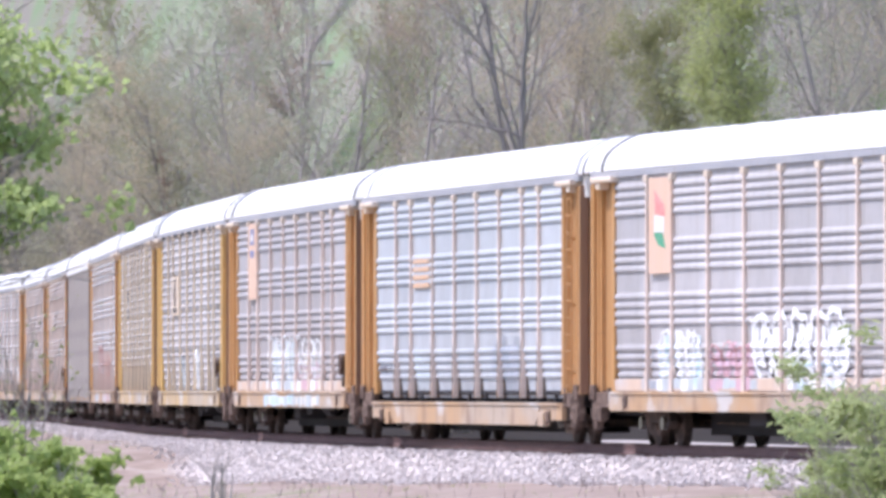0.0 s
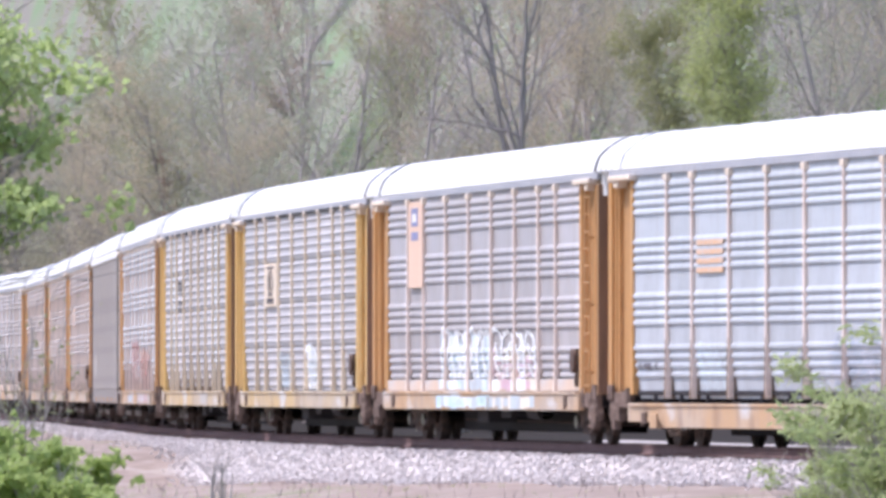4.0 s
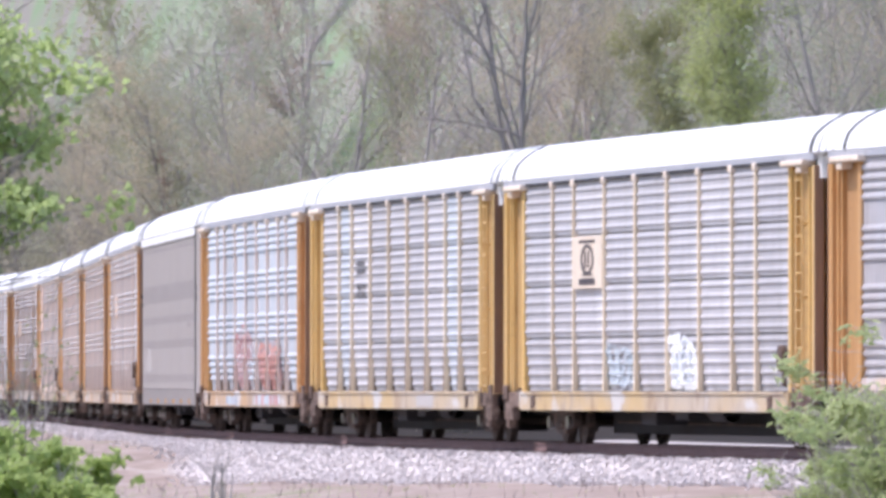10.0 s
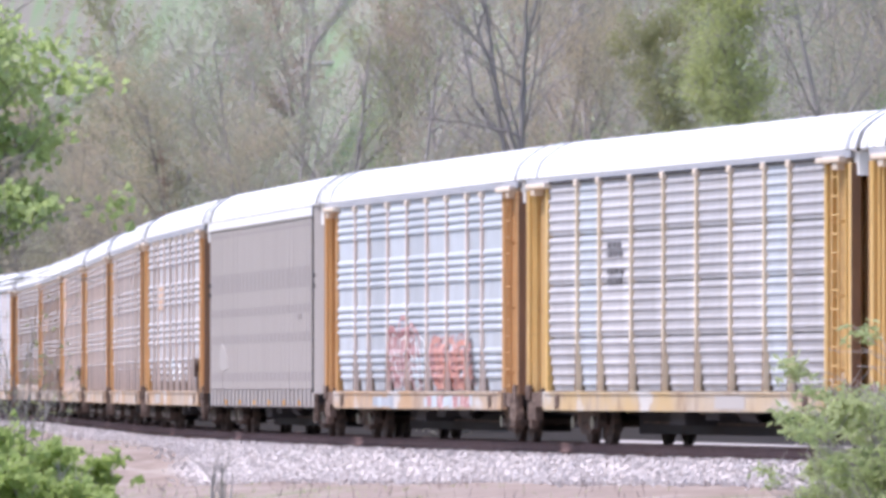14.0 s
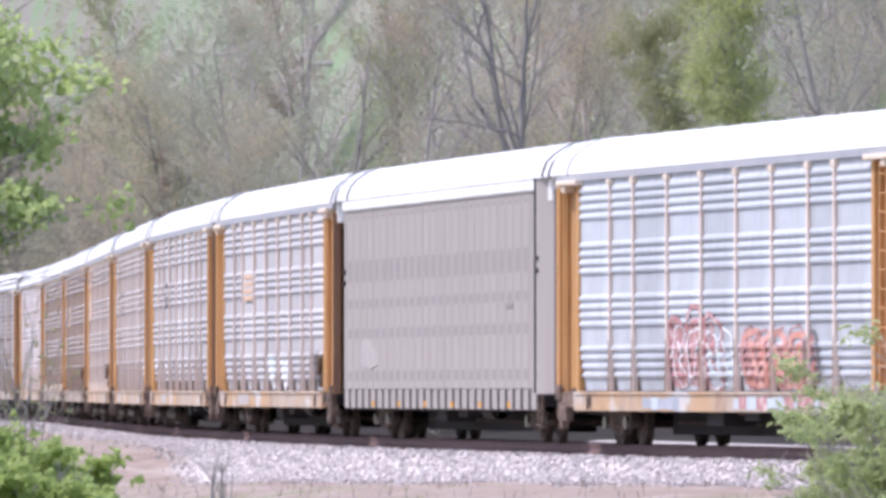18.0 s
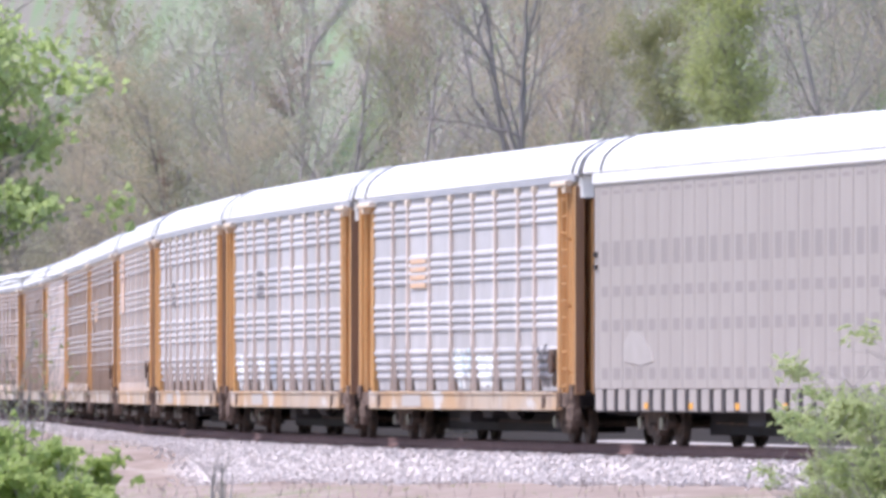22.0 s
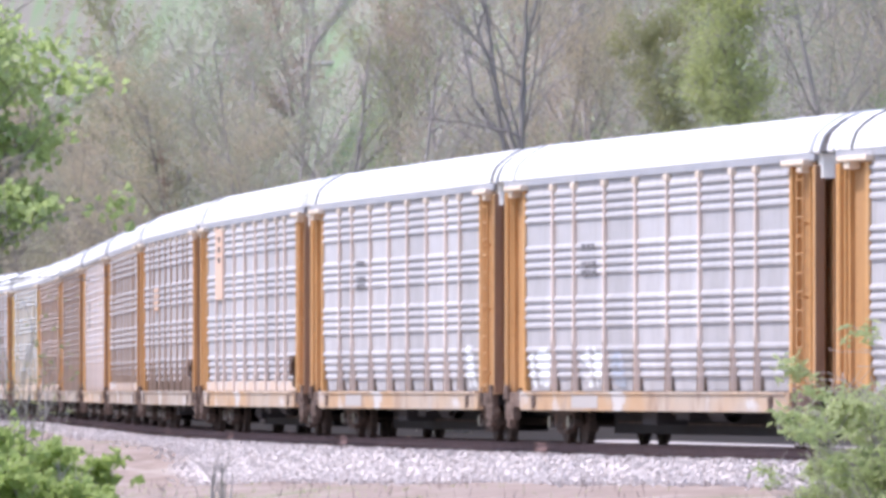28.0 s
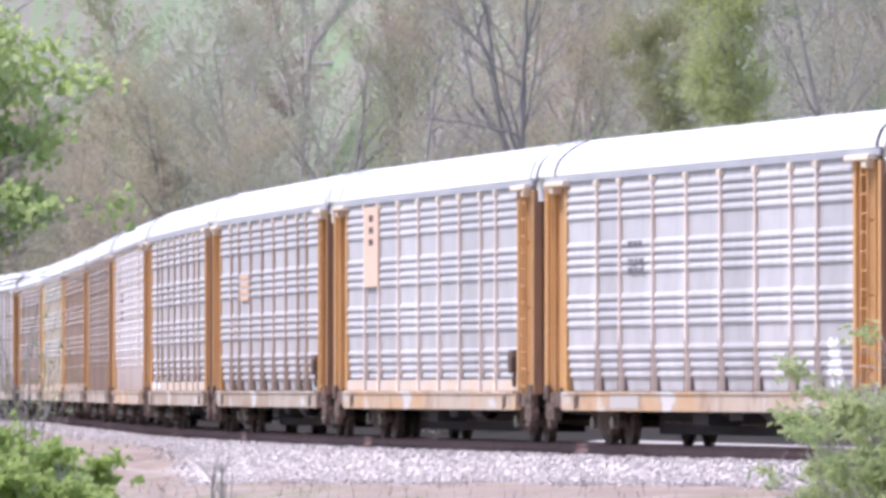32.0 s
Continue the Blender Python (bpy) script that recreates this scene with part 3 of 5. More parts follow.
DOOR_PLAN = [(-1.25, -0.45), (-1.19, -0.04), (-1.05, 0.09), (-0.75, 0.18), (-0.02, 0.25)]     # y, and how far it stands out from the car's end


def end_door_shape():
    """One leaf of the rounded end doors."""
    return Shape().prism([(HALF + d, y) for y, d in DOOR_PLAN] + [(HALF + d - 0.05, y) for y, d in DOOR_PLAN[::-1]], 2, 0.98, 4.78)


def door_rib_shape():
    return Shape().box(HALF - 0.02, HALF + 0.03, -0.035, 0.035, 1.02, 4.74)


def door_head_shape():
    """The white hood over the doors, rounded like them."""
    half = [(HALF - 0.06, -1.47), (HALF + 0.09, -1.42), (HALF + 0.20, -1.22), (HALF + 0.27, -0.75), (HALF + 0.30, -0.02)]
    plan = half + [(x, -y) for x, y in half[::-1]]
    return Shape().prism(plan, 2, 4.79, 5.22)


def sill_shape(low, high, style):
    sh = Shape()
    if style == "drop":
        sh.prism([(-8.9, low), (8.9, low), (9.3, low + 0.22), (9.3, high), (-9.3, high), (-9.3, low + 0.22)], 1, -1.60, -1.48)
        sh.box(-PANEL - 0.2, -9.3, -1.58, -1.48, low + 0.10, high).box(9.3, PANEL + 0.2, -1.58, -1.48, low + 0.10, high)
        sh.box(-9.9, -9.35, -1.62, -1.48, low - 0.02, low + 0.26).box(9.35, 9.9, -1.62, -1.48, low - 0.02, low + 0.26)
    else:
        sh.prism([(-PANEL - 0.2, low + 0.06), (-PANEL - 0.1, low), (PANEL + 0.1, low), (PANEL + 0.2, low + 0.06), (PANEL + 0.2, high), (-PANEL - 0.2, high)], 1, -1.60, -1.48)
    sh.box(-PANEL, PANEL, -1.63, -1.55, high - 0.05, high + 0.01)
    return sh


def end_sill_shape():
    """The grimy end of the frame, with its pull loop and brackets."""
    sh = Shape().box(PANEL + 0.22, HALF - 0.12, -1.54, -1.44, 0.72, 1.02, 0.02)
    sh.box(HALF - 0.95, HALF - 0.2, -1.56, -1.40, 0.46, 0.74, 0.03).box(HALF - 0.62, HALF - 0.42, -1.57, -1.42, 0.30, 0.48, 0.03)
    return sh.box(HALF - 0.50, HALF - 0.10, -1.585, -1.52, 0.86, 1.16, 0.03).box(PANEL + 0.30, PANEL + 0.48, -1.57, -1.50, 0.80, 1.10, 0.02)


def pad_shape():
    return Shape().prism([(-0.20, 0.27), (0.18, 0.29), (0.15, 0.06), (0.02, 0.10), (-0.14, 0.02)], 1, -1.626, -1.59)


def underframe_shape():
    sh = Shape().box(-HALF + 0.1, HALF - 0.1, -1.44, 1.44, 0.96, 1.05).box(-HALF, HALF, -0.33, 0.33, 0.56, 0.96).box(-8.6, 8.6, -0.36, 0.36, 0.21, 0.60)
    for i in range(-6, 7):
        sh.box(i * 2.05 - 0.06, i * 2.05 + 0.06, -1.44, 1.44, 0.74, 0.96)
    sh.box(-2.4, -1.1, -1.15, -0.55, 0.40, 0.90).box(0.8, 1.9, -1.2, -0.6, 0.50, 0.86)
    sh.tube((3.0, -0.9, 0.66), (4.3, -0.9, 0.66), 0.2, 0.2, 12)
    return sh


def step_shape():
    sh = Shape()
    for x in (HALF - 0.75, HALF - 0.30):
        sh.box(x - 0.03, x + 0.03, -1.56, -1.50, 0.36, 0.98)
    return sh.box(HALF - 0.78, HALF - 0.27, -1.58, -1.46, 0.34, 0.39).box(HALF - 0.78, HALF - 0.27, -1.57, -1.49, 0.62, 0.66)


def coupler_shape():
    return Shape().box(HALF - 0.1, HALF + 0.45, -0.11, 0.11, 0.72, 0.98, 0.03).box(HALF + 0.36, HALF + 0.62, -0.19, 0.16, 0.68, 1.02, 0.05)


def side_frame_shape():
    ring = [(-1.22, 0.46), (-1.12, 0.62), (-0.62, 0.66), (-0.36, 0.80), (0.36, 0.80), (0.62, 0.66), (1.12, 0.62), (1.22, 0.46), (1.08, 0.36), (0.72, 0.38), (0.36, 0.20),
            (-0.36, 0.20), (-0.72, 0.38), (-1.08, 0.36)]
    sh = Shape().prism(ring, 1, -1.10, -0.94)
    for x in (-0.2, 0.0, 0.2):
        sh.disc(x, 0.36, -1.14, -1.09, 0.07, 8)
    return sh


def bolster_shape():
    return Shape().box(-0.22, 0.22, -1.0, 1.0, 0.42, 0.70, 0.04)


def wheelset_shape():
    sh = Shape()
    for a, b in ((-0.835, -0.715), (0.715, 0.835)):
        sh.disc(0, 0, a, b, WHEEL_R, 28)
    sh.disc(0, 0, -0.715, -0.69, WHEEL_R + 0.028, 28).disc(0, 0, 0.69, 0.715, WHEEL_R + 0.028, 28)
    for a, b in ((-0.852, -0.835), (0.835, 0.852)):
        for k in range(5):
            t = 2 * math.pi * k / 5
            sh.disc(0.24 * math.cos(t), 0.24 * math.sin(t), a, b, 0.055, 8)
    return sh.disc(0, 0, -1.12, 1.12, 0.085, 12)


def patch_shape(kind, low, x0, x1, z0, z1, seed, tuck, coats=0):
    """Sprayed letters: ragged upright strokes that follow the folds of the screens."""
    rnd = random.Random(seed)
    profile = [(y - 0.008 - 0.003 * coats, z) for y, z in flank_profile(kind, low, tuck)]
    zs, ys = [z for y, z in profile[::-1]], [y for y, z in profile[::-1]]
    strokes, x = [], x0
    while x < x1:
        w = rnd.uniform(0.10, 0.34)
        top, bottom = z1 - abs(rnd.gauss(0, 0.16)) * (z1 - z0), z0 + abs(rnd.gauss(0, 0.07)) * (z1 - z0)
        spans = [(bottom, top)]
        if rnd.random() < 0.25:
            gap, wide = rnd.uniform(bottom, top), rnd.uniform(0.05, 0.13)
            spans = [(bottom, gap - wide), (gap + wide, top)]
        for lower, upper in spans:
            cut = [(y, z) for y, z in profile if lower < z < upper]
            if len(cut) > 1 and rnd.random() < 0.94:
                ends = [(float(np.interp(z, zs, ys)), z) for z in (upper, lower)]
                strokes.append(Shape().strip(ends[:1] + cut + ends[1:], x, min(x + w, x1), 0.002))
        x += w * rnd.uniform(0.8, 1.03)
    return strokes


def scrawl(kind, low, tuck, line, width, lift=0.010, closed=False):
    """A sprayed line: a ribbon through points (x, z) that lies on the folds of the screens."""
    profile = sorted((z, y) for y, z in flank_profile(kind, low, tuck))
    zs, ys = [z for z, y in profile], [y for z, y in profile]

    def face(z):
        return min(float(np.interp(z + d, zs, ys)) for d in (-0.05, -0.02, 0.0, 0.02, 0.05)) - lift

    pts = list(line) + ([line[0]] if closed else [])
    fine = []
    for (x0, z0), (x1, z1) in zip(pts, pts[1:]):
        n = max(2, int(math.hypot(x1 - x0, z1 - z0) / 0.08))
        fine += [(x0 + (x1 - x0) * i / n, z0 + (z1 - z0) * i / n) for i in range(n)]
    fine.append(pts[-1])
    sh = Shape()
    for i, (x, z) in enumerate(fine):
        a, b = fine[max(i - 1, 0)], fine[min(i + 1, len(fine) - 1)]
        dx, dz = b[0] - a[0], b[1] - a[1]
        k = math.hypot(dx, dz) or 1.0
        w = width * (0.5 + 0.12 * math.sin(i * 1.7))
        for side in (-1, 1):
            u, v = x - side * dz / k * w, z + side * dx / k * w * 0.6
            v = max(v, low + 0.01)
            sh.v.append((u, face(v), v))
    sh.f = [(2 * i, 2 * i + 2, 2 * i + 3, 2 * i + 1) for i in range(len(fine) - 1)]
    return sh


def letter_loops(x0, x1, z0, z1, count, seed, ragged=0.14):
    """Rounded letter outlines side by side, each with a stroke inside."""
    rnd = random.Random(seed)
    lines, w, h = [], (x1 - x0) / count, z1 - z0
    for i in range(count):
        cx, cz = x0 + (i + 0.5) * w, (z0 + z1) / 2 + rnd.uniform(-0.06, 0.06) * h
        loop = []
        for k in range(14):
            t = 2 * math.pi * k / 14
            c, d = math.cos(t), math.sin(t)
            r = 1 + rnd.uniform(-ragged, ragged)
            loop.append((cx + 0.50 * w * r * math.copysign(abs(c) ** 0.7, c), cz + 0.50 * h * r * math.copysign(abs(d) ** 0.7, d)))
        lines.append((loop, True))
        lean = rnd.uniform(-0.25, 0.25) * w
        if rnd.random() < 0.5:
            lines.append(([(cx - 0.2 * w, cz + 0.28 * h), (cx + 0.15 * w, cz + 0.05 * h), (cx - 0.15 * w, cz - 0.08 * h), (cx + 0.22 * w, cz - 0.3 * h)], False))
        else:
            lines.append(([(cx + lean, cz + 0.34 * h), (cx, cz), (cx - lean, cz - 0.32 * h)], False))
    return lines


def sill_patch(low, high, x0, x1, seed, face=-1.606):
    rnd = random.Random(seed)
    patches, x = [], x0
    while x < x1:
        w = rnd.uniform(0.2, 0.6)
        patches.append(Shape().box(x, x + w - 0.01, face, face + 0.01, low + rnd.uniform(0.01, 0.08), high - rnd.uniform(0.06, 0.12), 0.001))
        x += w
    return patches


def plate_marks(car, style, low):
    """Road plates and stencils on the second and third bays."""
    a, b, c = POSTS[1], POSTS[2], POSTS[3]
    if style in ("flag", "tall", "long"):
        bottom = {"flag": 3.24, "tall": 3.22, "long": 3.30}[style]
        plate = part("name_plate", Shape().box(a + (0.12 if style == "long" else 0.28), b + 0.06, -1.556, -1.53, bottom, 5.04, 0.006).mesh("name_plate"), PEACH, car, "tall faded orange plate", Matrix.Translation((0, -0.024, 0)))
        mid, w = (a + b) / 2 + 0.1, 0.42
        if style == "flag":
            part("red_mark", Shape().prism([(mid - 0.35, 4.82), (mid + 0.45, 4.52), (mid + 0.5, 4.30), (mid - 0.3, 4.36)], 1, -1.562, -1.556).mesh("mark"), RED, plate, "faded red flag shape")
            part("white_mark", Shape().prism([(mid - 0.35, 4.34), (mid + 0.42, 4.30), (mid + 0.42, 3.98), (mid - 0.35, 4.02)], 1, -1.562, -1.556).mesh("mark"), WHITE, plate, "white flag shape")
            part("green_mark", Shape().prism([(mid - 0.42, 4.0), (mid + 0.3, 4.02), (mid + 0.55, 3.70), (mid - 0.05, 3.78)], 1, -1.562, -1.556).mesh("mark"), GREEN, plate, "green flag shape")
        elif style == "tall":
            part("blue_mark", Shape().box(mid - w, mid + w, -1.563, -1.556, 4.52, 4.90, 0.001).mesh("mark"), BLUE, plate, "dark blue square sign")
            part("white_mark", Shape().box(mid - 0.24, mid + 0.24, -1.569, -1.563, 4.60, 4.78, 0.001).mesh("mark"), WHITE, plate, "white emblem shape")
            part("blue_mark", Shape().box(mid - w, mid + w, -1.563, -1.556, 4.22, 4.40, 0.001).mesh("mark"), BLUE, plate, "dark blue bar")
        else:
            for z in (4.72, 4.46, 4.20):
                part("dark_bar", Shape().box(mid - 0.3, mid + 0.3, -1.563, -1.556, z, z + 0.14, 0.001).mesh("mark"), INK, plate, "dark stencilled bar")
    elif style == "boxed":
        plate = part("name_plate", Shape().box(b + 0.12, c - 0.02, -1.580, -1.53, 3.02, 4.04, 0.006).mesh("name_plate"), PAINT["pale"], car, "cream plate with a dark emblem and bars")
        mid, mz = (b + c) / 2 + 0.05, 3.58
        outer = [(mid + 0.62 * math.cos(k * math.pi / 8), mz + 0.30 * math.sin(k * math.pi / 8)) for k in range(17)]
        inner = [(mid + 0.44 * math.cos(k * math.pi / 8), mz + 0.23 * math.sin(k * math.pi / 8)) for k in range(17)]
        part("emblem", Shape().prism(outer + inner[::-1], 1, -1.585, -1.578).mesh("mark"), INK, plate, "dark ring emblem")
        for x in (mid - 0.22, mid + 0.10):
            part("emblem", Shape().box(x - 0.07, x + 0.10, -1.585, -1.578, mz - 0.17, mz + 0.17, 0.002).mesh("mark"), INK, plate, "dark emblem stroke")
        for x0, x1, z0, z1 in ((mid - 0.75, mid + 0.72, 3.90, 3.96), (mid - 0.75, mid + 0.72, 3.09, 3.22), (mid - 0.5, mid + 0.5, 3.27, 3.31)):
            part("dark_bar", Shape().box(x0, x1, -1.585, -1.578, z0, z1, 0.002).mesh("mark"), INK, plate, "dark painted bar")
    elif style == "stripes":
        for z in (3.78, 3.61, 3.44, 3.27):
            part("painted_stripe", Shape().box(b + 0.35, c - 0.45, -1.548, -1.53, z - 0.055, z + 0.045, 0.003).mesh("mark"), STRIPE, car, "orange painted ridge")
    elif style in ("faint", "dark"):
        rnd = random.Random(9)
        for z in (3.84, 3.50, 3.33) if style == "faint" else (3.84, 3.67, 3.33, 3.16):
            x = b + 0.7
            while x < c - 0.9:
                w = rnd.uniform(0.2, 0.5)
                part("dark_bar", Shape().box(x, x + w, -1.546, -1.53, z - 0.05, z + 0.05, 0.003).mesh("mark"), SPRAY["dark"], car)
                x += w + 0.14


def add_truck(car, x, wheels):
    truck = part("truck", shared("bolster", bolster_shape), STEEL, car, "two-axle truck of dark cast steel", pose(x, 0, 0))
    for m in (None, TURN):
        part("side_frame", shared("side_frame", side_frame_shape), CAST, truck, "", m)
        for a in AXLES:
            part("bearing_cap", shared("bearing_cap", lambda: Shape().disc(0, 0.43, -1.18, -1.09, 0.12, 12)), TREAD, truck, "", (m or Matrix()) @ Matrix.Translation((a, 0, 0)))
    for a in AXLES:
        w = part("wheelset", shared("wheelset", wheelset_shape), CAST, truck, "pair of rusty steel wheels on an axle", pose(a, 0, WHEEL_R))
        wheels.append((w, a))


def add_common(car, paint, wheels, dark_seal=True):
    part("roof", shared("roof", roof_shape), ROOF, car, "white curved roof sheet")
    for i in range(-6, 7):
        part("roof_rib", shared("roof_rib", roof_rib_shape), ROOF, car, "", Matrix.Translation((i * 2.05, 0, 0)))
    part("underframe", shared("underframe", underframe_shape), STEEL, car, "black steel underframe and deck")
    for m in (None, TURN):
        part("roof_hood", shared("roof_hood", hood_shape), ROOF, car, "", m)
        part("roof_seal", (shared("roof_seal front", lambda: seal_shape(0.12)) if m is None else shared("roof_seal rear", lambda: seal_shape(1.05))), SEAL if dark_seal else PALE_SEAL, car, "black seal along the roof's end" if dark_seal else "pale grey seal along the roof's end", m)
        part("coupler", shared("coupler", coupler_shape), CAST, car, "", m)
        part("door_head", shared("door_head", door_head_shape), WHITE, car, "white top of the end doors", m)
        for side in (1, -1):
            leafed = part("end_door", shared("end_door", end_door_shape) if side == 1 else flipped("end_door", end_door_shape), paint, car, "", m)
            for y, d in DOOR_PLAN[1:4]:
                part("door_rib", shared("door_rib", door_rib_shape), paint, leafed, "", Matrix.Translation((d, y * side, 0)))
        part("step", shared("step", step_shape), GRIME, car, "", m)
    # brake rigging between the trucks
    part("brake_rod", shared("brake_rod", lambda: Shape().tube((-7.5, -0.5, 0.44), (7.5, -0.5, 0.40), 0.025, 0.025, 6).tube((-2.0, -0.85, 0.62), (3.0, -0.85, 0.60), 0.03, 0.03, 6)), CAST, car)
    for x in (TRUCK, -TRUCK):
        add_truck(car, x, wheels)


def flipped(key, build):
    """The same piece on the other side of the car."""
    def flip():
        sh = build()
        sh.v = [(x, -y, z) for x, y, z in sh.v]
        sh.f = [f[::-1] for f in sh.f]
        return sh
    return shared(key + "_f", flip)


def mirrored(key, build):
    """The same piece at the other end of the flank."""
    def flip():
        sh = build()
        sh.v = [(-x, y, z) for x, y, z in sh.v]
        sh.f = [f[::-1] for f in sh.f]
        return sh
    return shared(key + "_m", flip)


def autorack(label, kind="band", screen="grey", paint="orange", plate="", sill="flat", gussets=True, sprays=(), face=-1.570, brake=False, data=0.0, pale_bays=(), dark_seal=False, tags=()):
    """One enclosed car carrier. sprays: (colour, x0, x1, z0, z1) on the flank; tags: (colour, x0, x1, z0, z1, letters, width of the line)."""
    car = tagged(new("autorack_car"), label, "railway car", "cars of the train")
    coat, wheels = PAINT[paint], []
    low_sill, top_sill = (0.36, 0.80) if sill == "drop" else (0.66, 1.02)
    low = 0.90 if sill == "drop" else 1.04
    post_top = 5.04 if kind == "band" else 5.09
    add_common(car, coat, wheels, dark_seal)
    for m in (None, TURN):
        for i, width in enumerate(BAYS):
            here = (m or Matrix()) @ Matrix.Translation((POSTS[i], 0, 0))
            if not gussets and kind == "band":
                part("kick_plate", shared(f"kick_plate {width:.2f}", lambda: Shape().box(0.05, width - 0.05, -1.535, -1.50, 1.04, 1.27, 0.008)), KICK, car, "faded peach strip over the sill", here)
            part("screen_panel", panel(kind, width, low, gussets), SCREEN["bright" if i in pale_bays else screen], car, "", here)
        for i in range(1, len(BAYS)):
            here = (m or Matrix()) @ Matrix.Translation((POSTS[i], 0, 0))
            part("side_post", shared(f"side_post {low} {post_top} {face}", lambda: post_shape(low, post_top, face)), POST[paint], car, "", here)
            part("post_cap", shared(f"post_cap {post_top} {face}", lambda: Shape().box(-0.14, 0.14, face - 0.02, -1.48, post_top - 0.07, post_top + 0.06, 0.012)), PAINT["pale"], car, "", here)
            if not gussets and kind == "band":
                part("kick_bracket", shared(f"kick_bracket {face}", lambda: Shape().box(-0.10, 0.10, face - 0.012, -1.50, 1.03, 1.42, 0.01)), POST[paint], car, "", here)
            if gussets:
                part("gusset", shared(f"gusset {low} {face}", lambda: gusset_shape(low, face)), GUSSET, car, "", here)
        part("side_sill", shared(f"side_sill {sill}", lambda: sill_shape(low_sill, top_sill, sill)), SILL[paint], car, "", m)
        part("end_sill", shared("end_sill", end_sill_shape), GRIME, car, "rusty grimy steel of the frame's end", m)
        part("end_sill", mirrored("end_sill", end_sill_shape), GRIME, car, "rusty grimy steel of the frame's end", m)
        for x in (-10.4, 10.4):
            part("jacking_pad", shared("jacking_pad", pad_shape), GRIME, car, "", (m or Matrix()) @ Matrix.Translation((x, 0, low_sill)))
        if data:
            part("data_panel", shared("data_panel", lambda: Shape().box(-1.2, 1.2, -1.608, -1.595, 0.05, 0.30, 0.004)), WORN, car, "pale grey stencil panel", (m or Matrix()) @ Matrix.Translation((data, 0, low_sill)))
        for key, build, material in (("end_panel", end_panel_shape, PANEL_SHADE[paint]), ("corner_post", corner_post_shape, coat), ("inner_post", inner_post_shape, coat),
                                     ("header_cap", cap_shape, PAINT["pale"]), ("end_frame", end_shade_plate_shape, RUST_SHADE), ("ladder", ladder_shape, coat)):
            part(key, shared(key, build), material, car, "", m)
            if key == "end_panel":
                for x in (0.34, 1.34, 1.60, -0.34 - 2 * PANEL, -1.34 - 2 * PANEL, -1.60 - 2 * PANEL):
                    part("end_rib", shared("end_rib", end_rib_shape), coat, car, "", (m or Matrix()) @ Matrix.Translation((PANEL + x, 0, 0)))
            if key != "ladder":
                part(key, mirrored(key, build), material, car, "", m)
    for m in (None, TURN):
        part("eave_fascia", shared("eave_fascia", lambda: Shape().box(-HALF + 0.05, HALF - 0.05, -1.552, -1.47, 5.10, 5.245, 0.015)), FASCIA, car, "grey band under the eave", m)
    if kind == "tier":
        for i, width in enumerate(BAYS):
            part("vent_slot", shared(f"vent_slot {width}", lambda: Shape().box(0.16, width - 0.16, -1.556, -1.49, 5.095, 5.15, 0.004)), SEAL, car, "dark slot under the eave", Matrix.Translation((POSTS[i], 0, 0)))
    if brake:
        part("hand_brake", shared("hand_brake", hand_brake_shape), GRIME, car, "dark hand brake housing beside the ladder")
    plate_marks(car, plate, low)
    tint = random.Random(len(label))
    for k, (colour, x0, x1, z0, z1) in enumerate(sprays):
        if z0 < low:
            for sh in sill_patch(low_sill, top_sill, x0, x1, k + 31):
                part("graffiti", sh.mesh("graffiti"), SPRAY[tint.choice((colour, colour, "slate"))], car, f"{colour} sprayed patch on the sill")
        if not gussets and kind == "band" and z0 < 1.2:
            for sh in sill_patch(1.02, 1.36, x0, x1, k + 57, -1.540):
                part("graffiti", sh.mesh("graffiti"), SPRAY[tint.choice(MIXED.get(colour, (colour,)))], car, f"{colour} sprayed patch over the sill")
        for sh in patch_shape(kind, low, x0, x1, max(z0, low + 0.03), z1, k + int(x0 * 10), gussets, k):
            shade = tint.choice(MIXED.get(colour, (colour,)))
            part("graffiti", sh.mesh("graffiti"), SPRAY[shade], car, f"{shade} sprayed stroke, unreadable")
    for k, (colour, x0, x1, z0, z1, count, width) in enumerate(tags):
        for line, closed in letter_loops(x0, x1, max(z0, low + 0.08), z1, count, k * 7 + count + int(z1 * 10)):
            part("graffiti", scrawl(kind, low, gussets, line, width, 0.014, closed).mesh("graffiti"), SPRAY[colour], car, f"{colour} sprayed outline, unreadable")
    return car, wheels


def hand_brake_shape():
    return Shape().box(11.28, 11.44, -1.575, -1.53, 1.12, 1.86, 0.02).disc(11.36, 1.62, -1.66, -1.60, 0.24, 16).box(11.32, 11.40, -1.62, -1.56, 1.55, 1.69, 0.01).box(11.30, 11.42, -1.60, -1.55, 1.14, 1.34, 0.02)


